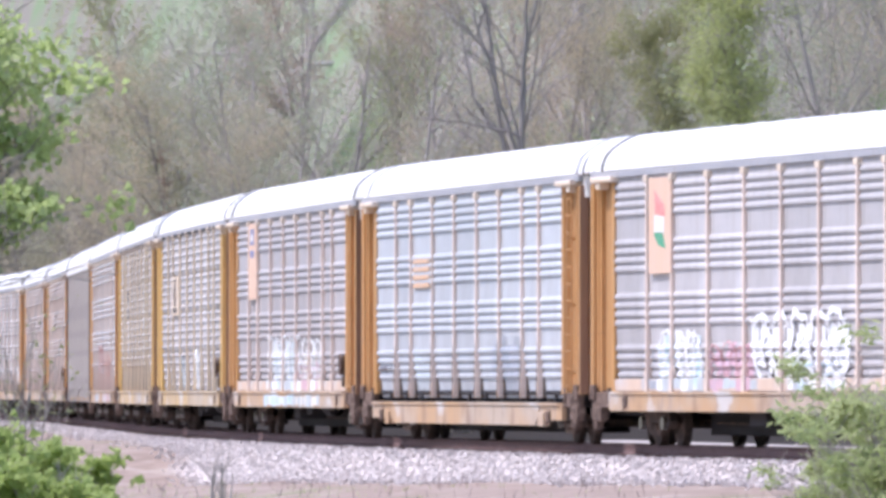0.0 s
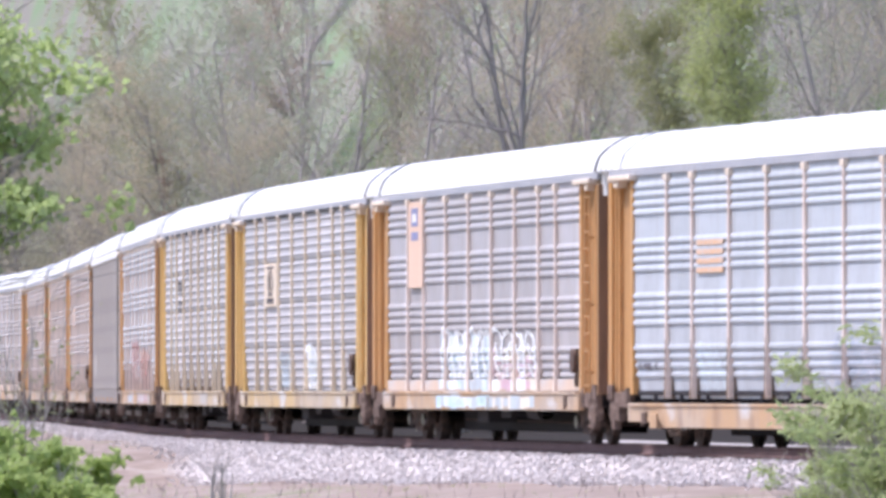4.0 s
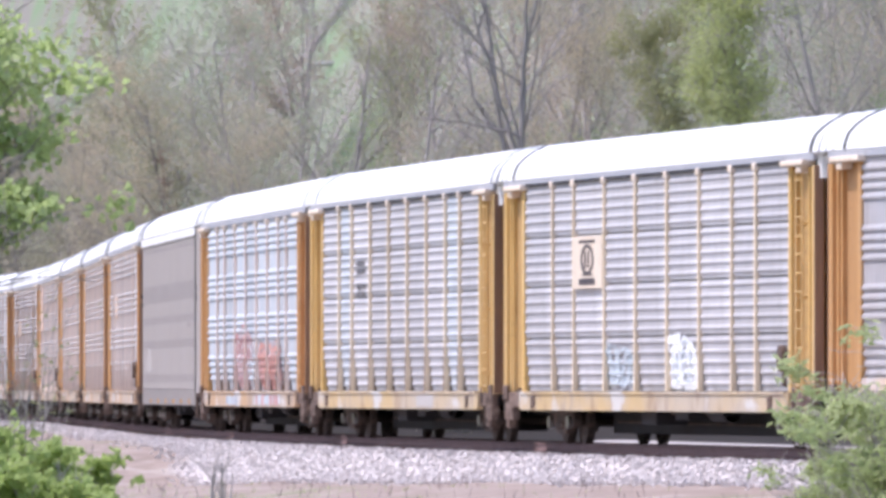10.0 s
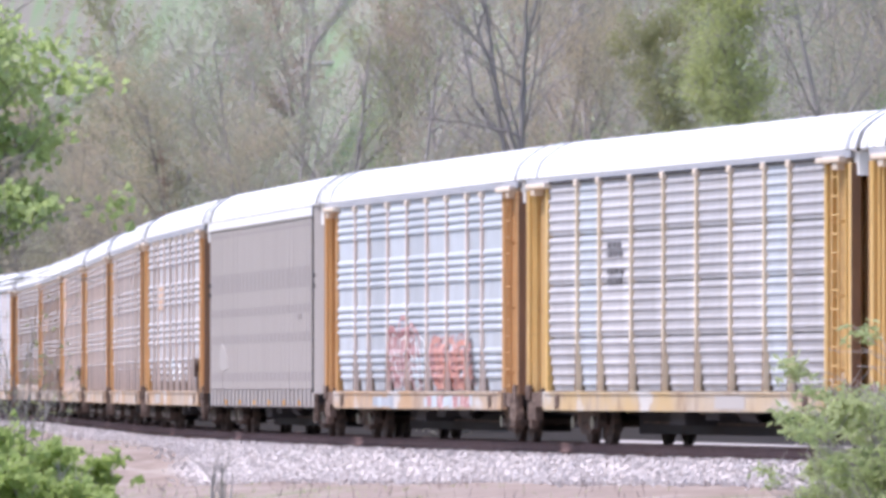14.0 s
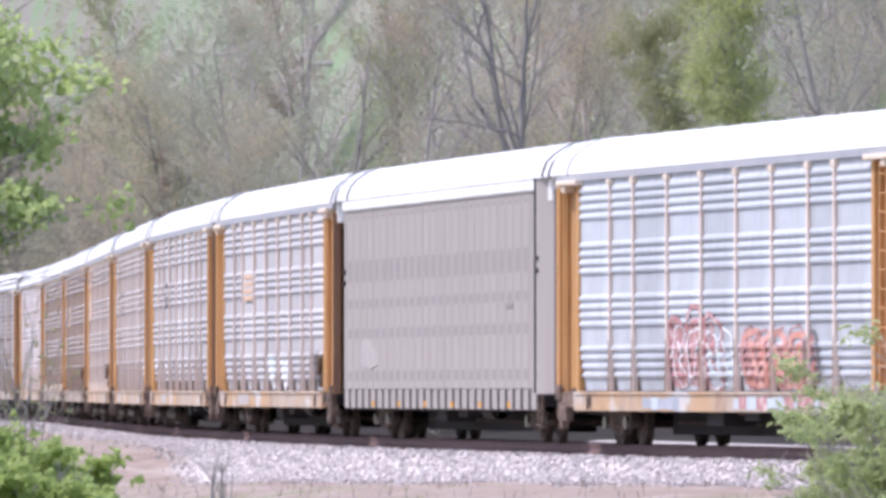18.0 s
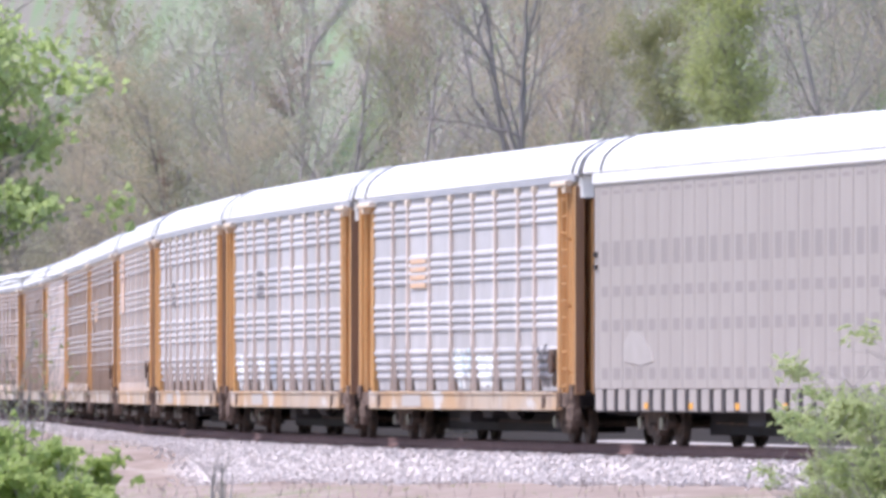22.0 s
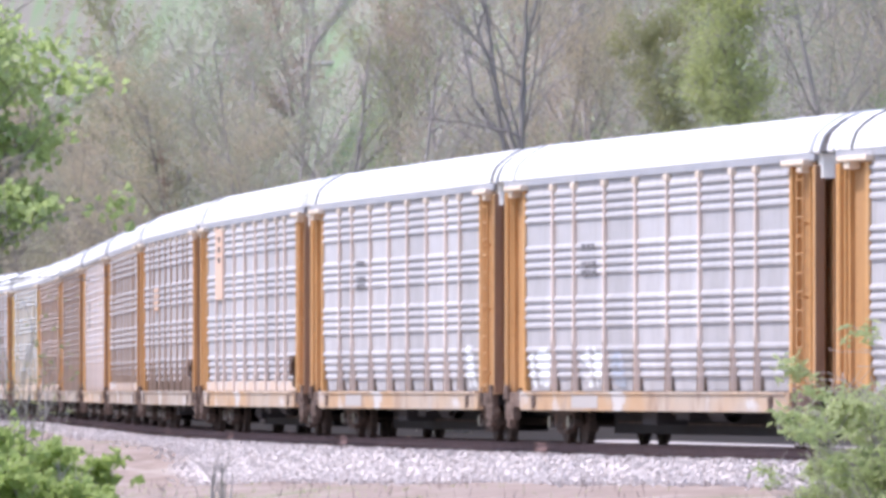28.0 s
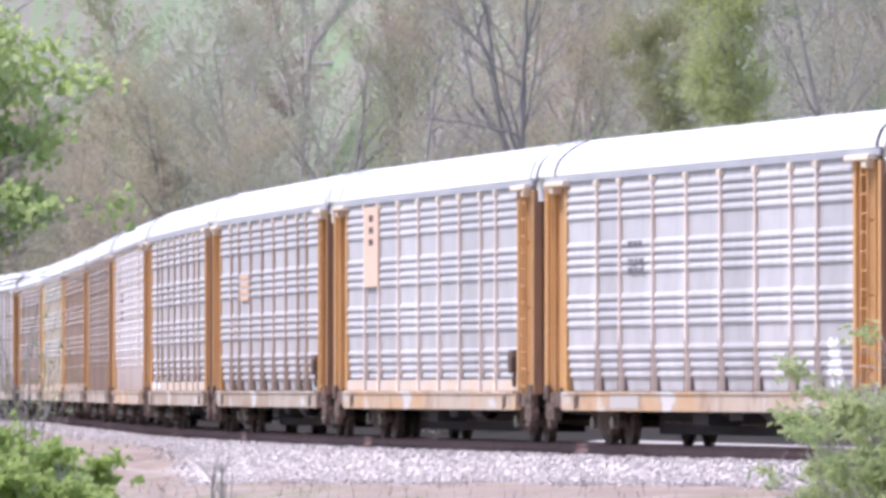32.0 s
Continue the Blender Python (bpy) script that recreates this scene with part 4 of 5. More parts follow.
def smooth_autorack(label):
    """The newer beige car with ribbed sides and rows of small screened openings."""
    car = tagged(new("autorack_car"), label, "railway car", "cars of the train")
    wheels = []
    add_common(car, GREY_BODY, wheels)

    def flank():
        return Shape().box(-13.3, 12.3, -1.50, -1.44, 1.08, 5.22)

    def comb():
        return Shape().box(-13.3, 12.3, -1.46, -1.40, 0.64, 1.08)

    for m in (None, TURN):
        part("flank", shared("flank", flank), GREY_BODY, car, "", m)
        for i in range(26):
            part("side_rib", shared("side_rib", lambda: Shape().box(-0.030, 0.030, -1.510, -1.49, 1.08, 5.01, 0.004)), GREY_BODY, car, "", (m or Matrix()) @ Matrix.Translation((-12.965 + i * 0.98, 0, 0)))
        part("side_sill", shared("sill_comb", comb), STEEL, car, "dark sill behind the beige teeth", m)
        for i in range(27):
            part("sill_tooth", shared("sill_tooth", lambda: Shape().box(0, 0.60, -1.50, -1.40, 0.66, 1.075, 0.02)), GREY_BODY, car, "", (m or Matrix()) @ Matrix.Translation((-13.25 + i * 0.96, 0, 0)))
        part("upper_flank", shared("upper_flank", lambda: Shape().box(-13.3, 12.3, -1.548, -1.44, 5.00, 5.24, 0.03)), ROOF, car, "white band under the roof", m)
        for z0, z1 in ((4.80, 4.87), (3.42, 3.90), (2.84, 3.04), (2.18, 2.40), (1.26, 1.48)):
            for i in range(25):
                key = f"screened_opening {z0}"
                part("screened_opening", shared(key, lambda: Shape().box(0, 0.52, -1.5025, -1.49, z0, z1, 0.001)), GREY_DARK, car, "", (m or Matrix()) @ Matrix.Translation((-12.72 + i * 0.98, 0, 0)))
        part("corner_panel", shared("corner_panel", lambda: Shape().prism([(12.42, -1.52), (12.75, -1.52), (13.10, -1.50), (13.35, -1.45), (HALF - 0.05, -1.37), (HALF - 0.05, -1.30), (12.42, -1.30)], 2, 0.98, 5.24)), GREY_BODY, car, "", m)
        part("door_seam", shared("door_seam", lambda: Shape().box(12.32, 12.42, -1.555, -1.44, 1.0, 5.32, 0.02)), SEAL, car, "dark seam beside the end door", m)
        part("end_wall", shared("end_wall", lambda: Shape().prism([(HALF - 0.08, -1.46), (HALF + 0.14, -1.38), (HALF + 0.27, -0.9), (HALF + 0.29, 0.0), (HALF + 0.27, 0.9), (HALF + 0.14, 1.38), (HALF - 0.08, 1.46)], 2, 0.98, 5.0)), GREY_BODY, car, "", m)
        for i in range(6):
            part("reflector", shared("reflector", lambda: Shape().box(-0.14, 0.14, -1.515, -1.49, 0.70, 0.82, 0.02)), AMBER, car, "amber reflector", (m or Matrix()) @ Matrix.Translation((-9.0 + i * 3.6, 0, 0)))
    for x in (12.62, -13.15):
        for z in (3.42, 3.66):
            part("door_latch", shared("door_latch", lambda: Shape().box(-0.09, 0.09, -0.05, 0.0, -0.05, 0.05, 0.01)), SEAL, car, "small dark latch", Matrix.Translation((x, -1.50, z)))
    part("stencil", Shape().box(8.5, 9.1, -1.516, -1.50, 2.70, 2.80, 0.001).box(9.2, 9.5, -1.516, -1.50, 2.70, 2.80, 0.001).mesh("stencil"), GREY_DARK, car, "small dark stencilled bars")
    part("bare_patch", Shape().prism([(-10.9, 1.62), (-10.8, 1.95), (-10.2, 2.2), (-9.5, 2.12), (-8.7, 1.85), (-8.4, 1.6), (-9.4, 1.52)], 1, -1.516, -1.50).mesh("bare_patch"), BARE, car, "pale bare patch of paint")
    return car, wheels


CARS = [
    (0.10, autorack("grey screened autorack with orange posts, flag plate and white graffiti", "band", "grey", "orange", "flag", "flat", False,
                    [("grey", -9.3, -8.5, 1.1, 2.2), ("blue", -8.1, -4.6, 1.1, 2.2), ("pink", -4.2, -0.6, 1.06, 1.95), ("white", -0.8, 6.4, 1.45, 2.35), ("blue", 2.0, 6.0, 1.1, 1.6)], -1.574, dark_seal=True,
                    tags=[("white", -0.6, 6.2, 1.25, 2.4, 5, 0.22), ("dark", 0.2, 5.6, 1.35, 2.2, 4, 0.07), ("white", -8.0, -4.7, 1.2, 2.15, 3, 0.10), ("maroon", -4.1, -0.8, 1.2, 1.9, 3, 0.07)])),
    (28.37, autorack("bright galvanised autorack with orange posts and striped mark", "band", "bright", "orange", "stripes", "drop", True,
                     [("slate", -6.6, -4.4, 1.0, 1.98), ("grey", 3.2, 6.6, 1.0, 2.15), ("dark", -11.3, -9.8, 1.44, 1.58)])),
    (56.54, autorack("dusty autorack with tall orange plate and pale blue graffiti", "band", "dusty", "orange", "tall", "flat", False,
                     [("blue", -4.9, 1.2, 0.66, 2.30), ("cream", 1.3, 6.6, 0.66, 1.95), ("white", 1.5, 6.2, 1.85, 2.2), ("white", -4.2, -0.4, 1.85, 2.3)], -1.572, True, dark_seal=True,
                     tags=[("white", -4.7, 1.2, 1.15, 2.28, 4, 0.17), ("white", 1.4, 6.5, 1.15, 2.24, 4, 0.15), ("slate", -4.6, 1.0, 1.1, 1.6, 5, 0.09), ("pink", 1.6, 6.4, 1.1, 1.6, 4, 0.08)])),
    (84.70, autorack("tiered grey autorack with yellow posts and boxed plate", "tier", "grey", "yellow", "boxed", "flat", False,
                     [("slate", -4.2, -1.7, 1.1, 1.95), ("white", 1.4, 3.9, 1.06, 2.0)], -1.562, True, dark_seal=True, tags=[("white", 1.4, 3.8, 1.1, 2.0, 2, 0.3), ("slate", 1.9, 3.4, 1.2, 1.9, 2, 0.10), ("slate", -4.0, -1.9, 1.2, 1.9, 2, 0.12)])),
    (113.07, autorack("tiered grey autorack with yellow posts, clean sides", "tier", "grey", "yellow", "dark", "flat", True, (), -1.572, False, 4.5, (1, 7))),
    (141.20, autorack("bright galvanised autorack with red and maroon graffiti", "band", "bright", "orange", "", "flat", True,
                      [("maroon", -3.9, -0.3, 1.06, 2.45), ("red", 1.8, 7.4, 1.06, 2.1), ("grey", -5.8, -3.0, 0.7, 0.8), ("maroon", 1.6, 7.8, 0.7, 0.8), ("slate", -0.9, 1.2, 1.1, 1.8)],
                      tags=[("maroon", -4.0, 0.4, 1.1, 2.5, 3, 0.16), ("white", -3.6, 1.2, 1.15, 2.2, 4, 0.08), ("red", 1.9, 7.2, 1.1, 2.1, 3, 0.20), ("dark", 6.6, 7.7, 1.15, 2.05, 1, 0.14), ("maroon", 1.8, 6.6, 1.1, 2.15, 4, 0.08)])),
    (169.60, smooth_autorack("beige ribbed autorack with rows of small screened openings")),
    (198.20, autorack("galvanised autorack with orange striped mark and pale graffiti", "band", "grey", "orange", "stripes", "flat", True,
                      [("blue", -1.2, 1.4, 1.08, 1.95), ("white", 1.8, 4.4, 1.08, 1.8), ("dark", 9.2, 10.6, 1.1, 2.0)], -1.572, True, -6.0, dark_seal=True)),
    (226.80, autorack("galvanised autorack with orange posts and white scrawls", "band", "grey", "orange", "faint", "flat", True,
                      [("white", -11.3, -9.1, 1.1, 1.9), ("white", -6.3, -4.0, 1.1, 1.9), ("grey", -3.6, -2.6, 1.1, 1.9)], -1.574, False, -5.6)),
    (255.20, autorack("galvanised autorack with orange posts and one white scrawl", "band", "grey", "orange", "faint", "flat", True,
                      [("white", 9.5, 10.5, 1.1, 2.0)], -1.572, False, -6.2, dark_seal=True)),
    (283.60, autorack("grey galvanised autorack with peach posts and long plate", "band", "grey", "orange", "long", "flat", False, (), -1.574, True)),
    (312.00, autorack("dusty autorack with small orange mark", "band", "dusty", "brown", "stripes", "flat", True, (), -1.562, True)),
    (340.40, autorack("grey autorack with brown posts", "band", "grey", "brown", "", "flat", False, [("white", -10.5, -7.0, 1.1, 1.7)], -1.562)),
    (368.80, autorack("pale tiered autorack with bright orange posts", "tier", "pale", "orange", "dark", "flat", False, (), -1.562)),
    (397.20, autorack("dusty autorack with brown posts", "tier", "dusty", "brown", "", "flat", False, (), -1.562)),
    (425.60, autorack("rust-stained autorack with brown posts", "band", "rusty", "brown", "", "flat", False, (), -1.562)),
    (454.00, autorack("pale autorack with yellow posts", "band", "bright", "yellow", "", "flat", False, (), -1.562)),
    (482.40, autorack("dusty autorack with brown posts and rusty ends", "band", "dusty", "brown", "", "flat", False, (), -1.562)),
    (510.80, autorack("grey autorack with brown posts", "tier", "grey", "brown", "", "flat", False, (), -1.562)),
]


# ---------------------------------------------------------------- trees
def grow_tree(seed, height, girth, forks=1, limbs=9, spread=0.75, first=0.35, levels=3, lean=0.0, tilt=0.2, reach=1.0, leaves=1500, leaf_size=0.09, droop=0.0, twig=1.0, slim=0.36, clumps=0, clump_size=0.2, tiers=()):
    """Two shapes: wood (tapered trunk, limbs, twigs) and foliage (small folded leaves or buds near the twig ends).
    clumps: leaves gather round so many twig ends; tiers: (low, high, radius) layers of boughs that are in leaf."""
    rnd = random.Random(seed)
    wood, crown, tips = Shape(), Shape(), []

    def branch(at, way, length, r, level):
        pieces = (9, 6, 3, 2, 2)[level]
        sides = (8, 5, 3, 3, 3)[level]
        p, d = Vector(at), Vector(way).normalized()
        for i in range(pieces):
            d = (d + Vector((rnd.gauss(0, 1), rnd.gauss(0, 1), rnd.gauss(0.25 if level else 0.1, 0.7) - droop * level)) * (0.06, 0.15, 0.2, 0.24, 0.3)[level]).normalized()
            n = p + d * length / pieces
            r1 = r * (1 - 0.75 * (i + 1) / pieces)
            r0 = r * (1 - 0.75 * i / pieces)
            wood.tube(p, n, max(r0, 0.006), max(r1, 0.005), sides)
            f = (i + 1) / pieces
            if level < levels and (level > 0 or f > first):
                count = (limbs / (pieces * (1 - first)), 1.25, 1.6, 1.7)[level] * (twig if level > 1 else 1)
                for _ in range(int(count) + (rnd.random() < count % 1)):
                    t = rnd.uniform(0, 2 * math.pi)
                    side = Vector((math.cos(t), math.sin(t), rnd.uniform(-0.1, 0.5)))
                    out = (d * (1 - spread * 0.6) + side * spread * rnd.uniform(0.6, 1.2)).normalized()
                    branch(p.lerp(n, rnd.random()), out, length * rnd.uniform(0.38, 0.62) * (reach if level == 0 else 1) * (1.1 - 0.4 * f if level == 0 else 1), r1 * rnd.uniform(0.45, 0.7) + 0.003, level + 1)
            if level >= levels - 1:
                tips.append(n)
            p = n

    for k in range(forks):
        t = 2 * math.pi * k / forks + seed
        tip = 0.0 if forks == 1 else tilt
        branch((0.12 * math.cos(t) * (forks > 1), 0.12 * math.sin(t) * (forks > 1), -0.3), (tip * math.cos(t) + lean, tip * math.sin(t), 1), height * rnd.uniform(0.85, 1.0), girth * rnd.uniform(0.8, 1.0), 0)
    if tiers:
        tips = [p for p in tips if any(low < p.z < high and math.hypot(p.x, p.y) < wide for low, high, wide in tiers)]
    if clumps:
        tips = rnd.sample(tips, min(clumps, len(tips)))
    if leaves:
        dice = np.random.RandomState(seed)
        spots = np.array([tuple(p) for p in tips])[dice.randint(0, len(tips), leaves)]
        spots = spots + dice.normal(0, 1, (leaves, 3)) * (1, 1, 0.7) * (clump_size if clumps else leaf_size * 1.8)
        crown.leaves(spots, leaf_size, slim, dice)
    return wood, crown


TREES = {}


def tree(kind, name, label, x, y, turn=0.0, size=1.0, bark=None, leafage=None, sink=0.15, category="tree", group=""):
    """A tree or shrub of one of the grown kinds, standing on the ground at x, y."""
    wood, crown = TREES[kind]
    thing = tagged(new(name), label, category, group)
    part("trunk", wood, bark or BARK, thing, "trunk, limbs and twigs")
    if crown:
        part("crown", crown, leafage or LEAF["mauve"], thing, "scattered leaves and buds")
    thing.matrix_basis = Matrix.LocRotScale((x, y, ground_at(x, y) - sink), Euler((0, 0, turn)), (size, size, size))
    return thing


def raise_kind(key, **how):
    wood, crown = grow_tree(**how)
    TREES[key] = (wood.mesh("trunk"), crown.mesh("crown") if crown.f else None)


raise_kind("bare_a", seed=11, height=15, girth=0.12, limbs=11, reach=0.8, twig=0.24, leaves=5200, leaf_size=0.062, clumps=320, clump_size=0.30)
raise_kind("bare_b", seed=12, height=17, girth=0.13, limbs=12, spread=0.6, first=0.25, reach=0.75, twig=0.24, leaves=5200, leaf_size=0.062, clumps=320, clump_size=0.30)
raise_kind("bare_c", seed=13, height=13, girth=0.10, limbs=11, spread=0.75, first=0.2, reach=0.8, twig=0.24, leaves=5200, leaf_size=0.062, clumps=320, clump_size=0.30)
raise_kind("forked", seed=14, height=16, girth=0.09, forks=3, limbs=7, spread=0.6, first=0.2, tilt=0.05, reach=0.7, twig=0.35, leaves=7000, leaf_size=0.062, clumps=480, clump_size=0.35)
raise_kind("column", seed=15, height=12.5, girth=0.12, limbs=30, spread=0.75, first=0.06, reach=0.36, twig=0.7, leaves=34000, leaf_size=0.085)
raise_kind("budding", seed=16, height=13, girth=0.11, limbs=16, spread=0.7, first=0.1, reach=0.75, twig=0.35, leaves=17000, leaf_size=0.078, clumps=600, clump_size=0.32)
raise_kind("shrub", seed=17, height=4.5, girth=0.05, forks=6, limbs=7, spread=0.7, first=0.1, levels=2, leaves=9000, leaf_size=0.075)
raise_kind("thicket", seed=18, height=5.5, girth=0.045, forks=7, limbs=8, spread=0.6, first=0.1, levels=2, leaves=8000, leaf_size=0.055)
raise_kind("spire", seed=31, height=14, girth=0.11, limbs=70, spread=0.95, first=0.1, reach=0.10, twig=0.5, leaves=2200, leaf_size=0.06)
raise_kind("far_tree", seed=24, height=14, girth=0.13, limbs=16, spread=0.75, first=0.15, reach=0.75, levels=2, leaves=9000, leaf_size=0.13)
raise_kind("maple", seed=19, height=7.6, girth=0.08, limbs=36, spread=0.95, first=0.50, reach=0.62, twig=0.9, leaves=10000, leaf_size=0.14, droop=0.02, slim=0.45, clumps=300, clump_size=0.17, tiers=((4.5, 5.1, 2.2), (5.6, 6.0, 1.7), (6.3, 7.25, 2.6)))
raise_kind("bush", seed=20, height=2.1, girth=0.025, forks=9, limbs=9, spread=0.8, first=0.1, levels=2, tilt=0.4, leaves=7000, leaf_size=0.15, slim=0.42, clumps=150, clump_size=0.12)
raise_kind("juniper", seed=21, height=3.2, girth=0.05, forks=4, limbs=20, spread=1.0, first=0.05, levels=2, tilt=0.35, leaves=7200, leaf_size=0.16, droop=0.1, slim=0.16, clumps=130, clump_size=0.11)
raise_kind("sapling", seed=22, height=4.6, girth=0.03, forks=3, limbs=4, spread=0.4, first=0.3, levels=1, leaves=120, leaf_size=0.09)
raise_kind("stalk", seed=23, height=2.0, girth=0.06, forks=3, limbs=3, spread=0.4, first=0.5, levels=1, tilt=0.06, leaves=0)


def ray(u, far):
    """The place at a bearing u (tangent to the right of straight ahead), so many metres off."""
    return u * far, far


def behind(u, far):
    """The place at a bearing, so far off or further, that lies clear beyond the track."""
    while station(*ray(u, far))[1] < 6.5:
        far += 4.0
    return ray(u, far)


def branching_tree(u, far):
    """The dark tree whose trunk parts into stems; a limb: (stem it leaves, how far along, lean at its foot, lean at its tip, length, thickness)."""
    limbs = [(None, 0.0, 1, -2, 8.3, 0.17), (0, 1.0, -2, 0, 6.0, 0.080), (0, 1.0, 2, 14, 5.6, 0.060), (0, 0.97, -24, -9, 5.2, 0.052), (0, 1.0, -70, -92, 3.0, 0.042), (0, 1.0, 16, -6, 5.0, 0.030),
             (1, 0.32, -56, -64, 2.3, 0.032), (3, 0.58, -46, -60, 1.1, 0.028), (3, 0.75, 20, -5, 2.0, 0.024), (2, 0.40, -38, -20, 2.6, 0.026), (2, 0.5, 30, 8, 2.6, 0.026), (4, 0.6, -30, -10, 1.0, 0.02)]
    rnd, sh, paths = random.Random(77), Shape(), []
    for foot, along, lean0, lean1, length, r in limbs:
        p = Vector((0, 0, -0.3)) if foot is None else paths[foot][min(int(along * 12), 12)]
        path, pieces, twist = [p], 12, rnd.uniform(-0.3, 0.3)
        for i in range(pieces):
            t = radians(lean0 + (lean1 - lean0) * i / pieces + rnd.gauss(0, 5 if foot is not None else 1))
            q = p + Vector((math.sin(t), twist * abs(math.sin(t)) + rnd.gauss(0, 0.04), math.cos(t))) * length / pieces
            sh.tube(p, q, r * (1 - 0.6 * i / pieces), r * (1 - 0.6 * (i + 1) / pieces), 7)
            if foot is not None and rnd.random() < 0.4:
                v = t + rnd.choice((-1, 1)) * rnd.uniform(0.5, 1.1)
                w = q + Vector((math.sin(v), rnd.gauss(0, 0.3), math.cos(v))) * rnd.uniform(0.3, 0.9)
                sh.tube(q, w, r * 0.22, r * 0.10, 4)
            p = q
            path.append(p)
        paths.append(path)
    thing = tagged(new("bare_tree"), "dark bare tree whose trunk parts into several stems", "tree")
    part("trunk", sh.mesh("trunk"), BARK_DARK, thing, "dark trunk, stems and limbs")
    x, y = ray(u, far)
    thing.matrix_basis = pose(x, y, ground_at(x, y) - 0.1)


def plant_woods():
    rnd = random.Random(42)
    # the trees that stand out on the slope behind the train
    branching_tree(0.00759, 300)
    tree("bare_a", "bare_tree", "tall bare tree with spreading dark limbs", *behind(-0.0026, 330), 5.2, 0.95, BARK, LEAF["grey"])
    tree("bare_b", "bare_tree", "tall bare tree with slender upright stem", *behind(0.0138, 326), 3.3, 0.95, BARK, LEAF["mauve"])
    tree("bare_c", "bare_tree", "bare tree with a low sideways limb", *behind(-0.0130, 320), 2.1, 1.0, BARK, LEAF["grey"])
    tree("spire", "bare_tree", "narrow dead conifer with reddish bark", *behind(-0.0255, 345), 0.2, 1.0, BARK_RED, LEAF["red"])
    tree("forked", "bare_tree", "dark forked tree with russet buds", *behind(-0.0335, 412), 2.5, 1.0, BARK_DARK, LEAF["rust"])
    for u, far, turn, size in ((-0.0312, 425, 1.5, 0.9), (-0.0345, 432, 4.0, 1.0), (-0.0290, 436, 2.2, 0.8)):
        tree("budding", "leafing_tree", "brown budding tree with dark limbs", *behind(u, far), turn, size, BARK_DARK, LEAF["brown"])
    for u, far, turn, size in ((-0.0285, 385, 0.5, 1.3), (-0.0330, 405, 1.6, 1.4), (-0.0310, 395, 3.1, 1.1)):
        tree("shrub", "shrub", "grey-green budding shrub at the foot of the slope", *behind(u, far), turn, size, BARK, LEAF["grey"], category="shrub", group="undergrowth")
    tree("column", "leafing_tree", "bright yellow-green leafing tree on the slope", *behind(0.0274, 268), 0.7, 1.0, BARK, LEAF["lime"])
    tree("column", "leafing_tree", "olive leafing tree with hanging catkins", *behind(0.0198, 276), 1.7, 0.78, BARK, LEAF["catkin"])
    tree("budding", "leafing_tree", "grey-green budding tree on the slope", *behind(0.0375, 300), 0.3, 1.0, BARK, LEAF["grey"])
    for u, far, turn, size, green in ((0.0335, 345, 1.0, 1.0, "brown"), (0.0365, 352, 2.6, 1.1, "mauve"), (0.0405, 340, 4.1, 1.0, "grey"), (0.0435, 330, 0.2, 1.05, "brown"), (0.0300, 360, 5.0, 1.1, "grey"), (0.0185, 345, 2.0, 0.9, "mauve"),
                                      (0.0020, 372, 0.8, 1.0, "rust"), (0.0052, 352, 3.9, 1.0, "brown"), (0.0090, 365, 5.5, 1.1, "mauve"), (0.0125, 350, 1.8, 1.0, "rust"), (0.0155, 362, 2.9, 1.1, "brown"),
                                      (0.0345, 312, 2.2, 1.0, "mauve"), (0.0392, 316, 5.6, 1.05, "mauve"), (0.0425, 308, 3.3, 1.0, "brown"), (-0.0408, 398, 1.9, 1.2, "brown"), (-0.0372, 404, 0.6, 1.25, "brown"), (-0.0338, 400, 4.4, 1.15, "brown"),
                                      (-0.0400, 430, 0.4, 1.1, "olive"), (-0.0375, 440, 2.4, 1.2, "grey"), (-0.0358, 425, 3.6, 0.9, "olive"), (-0.0415, 420, 5.1, 1.0, "grey")):
        tree("budding", "leafing_tree", "grey-brown budding tree on the wooded slope", *behind(u, far), turn, size, BARK, LEAF[green], group="trees on the slope")
    for low, high, near, deep, count in ((-0.004, 0.046, 296, 460, 20), (-0.018, -0.004, 320, 460, 3), (-0.047, -0.024, 345, 480, 10), (-0.047, -0.004, 425, 530, 12)):
        placed = 0
        while placed < count:
            far, u = near + (deep - near) * rnd.random() ** 1.3, rnd.uniform(low, high)
            x, y = ray(u, far)
            s, q = station(x, y)
            if q < 7 or q > 90 or (0.012 < u < 0.040 and far < 335):
                continue
            kind = rnd.choice(("far_tree", "far_tree", "bare_b")) if near == 425 else rnd.choice(("bare_a", "bare_b", "bare_c", "bare_c", "budding", "thicket", "shrub", "budding"))
            if kind in ("budding", "shrub") or (kind == "far_tree" and rnd.random() < 0.5):
                name, label, green = "leafing_tree", "spring tree coming into pale green leaf", LEAF[rnd.choice(("grey", "olive", "grey", "rust", "brown"))]
            else:
                name, label, green = "bare_tree", "bare grey-brown tree on the wooded slope", LEAF[rnd.choice(("mauve", "olive", "grey", "grey") if u > -0.012 else ("mauve", "grey", "olive", "grey"))]
            tree(kind, name, label, x, y, rnd.uniform(0, 6.3), rnd.uniform(0.75, 1.1), rnd.choice((BARK, BARK, BARK_DARK)), green, group="trees on the slope")
            placed += 1
    # undergrowth along the foot of the slope
    for i in range(34):
        s, q = rnd.uniform(10, 330), rnd.uniform(6, 16)
        p = on_line(s, q)
        tree(rnd.choice(("shrub", "thicket")), "shrub", "tangled budding shrub at the foot of the slope", p.x, p.y, rnd.uniform(0, 6.3), rnd.uniform(0.6, 1.0), BARK, LEAF[rnd.choice(("grey", "spring", "mauve"))], category="shrub", group="undergrowth")


plant_woods()


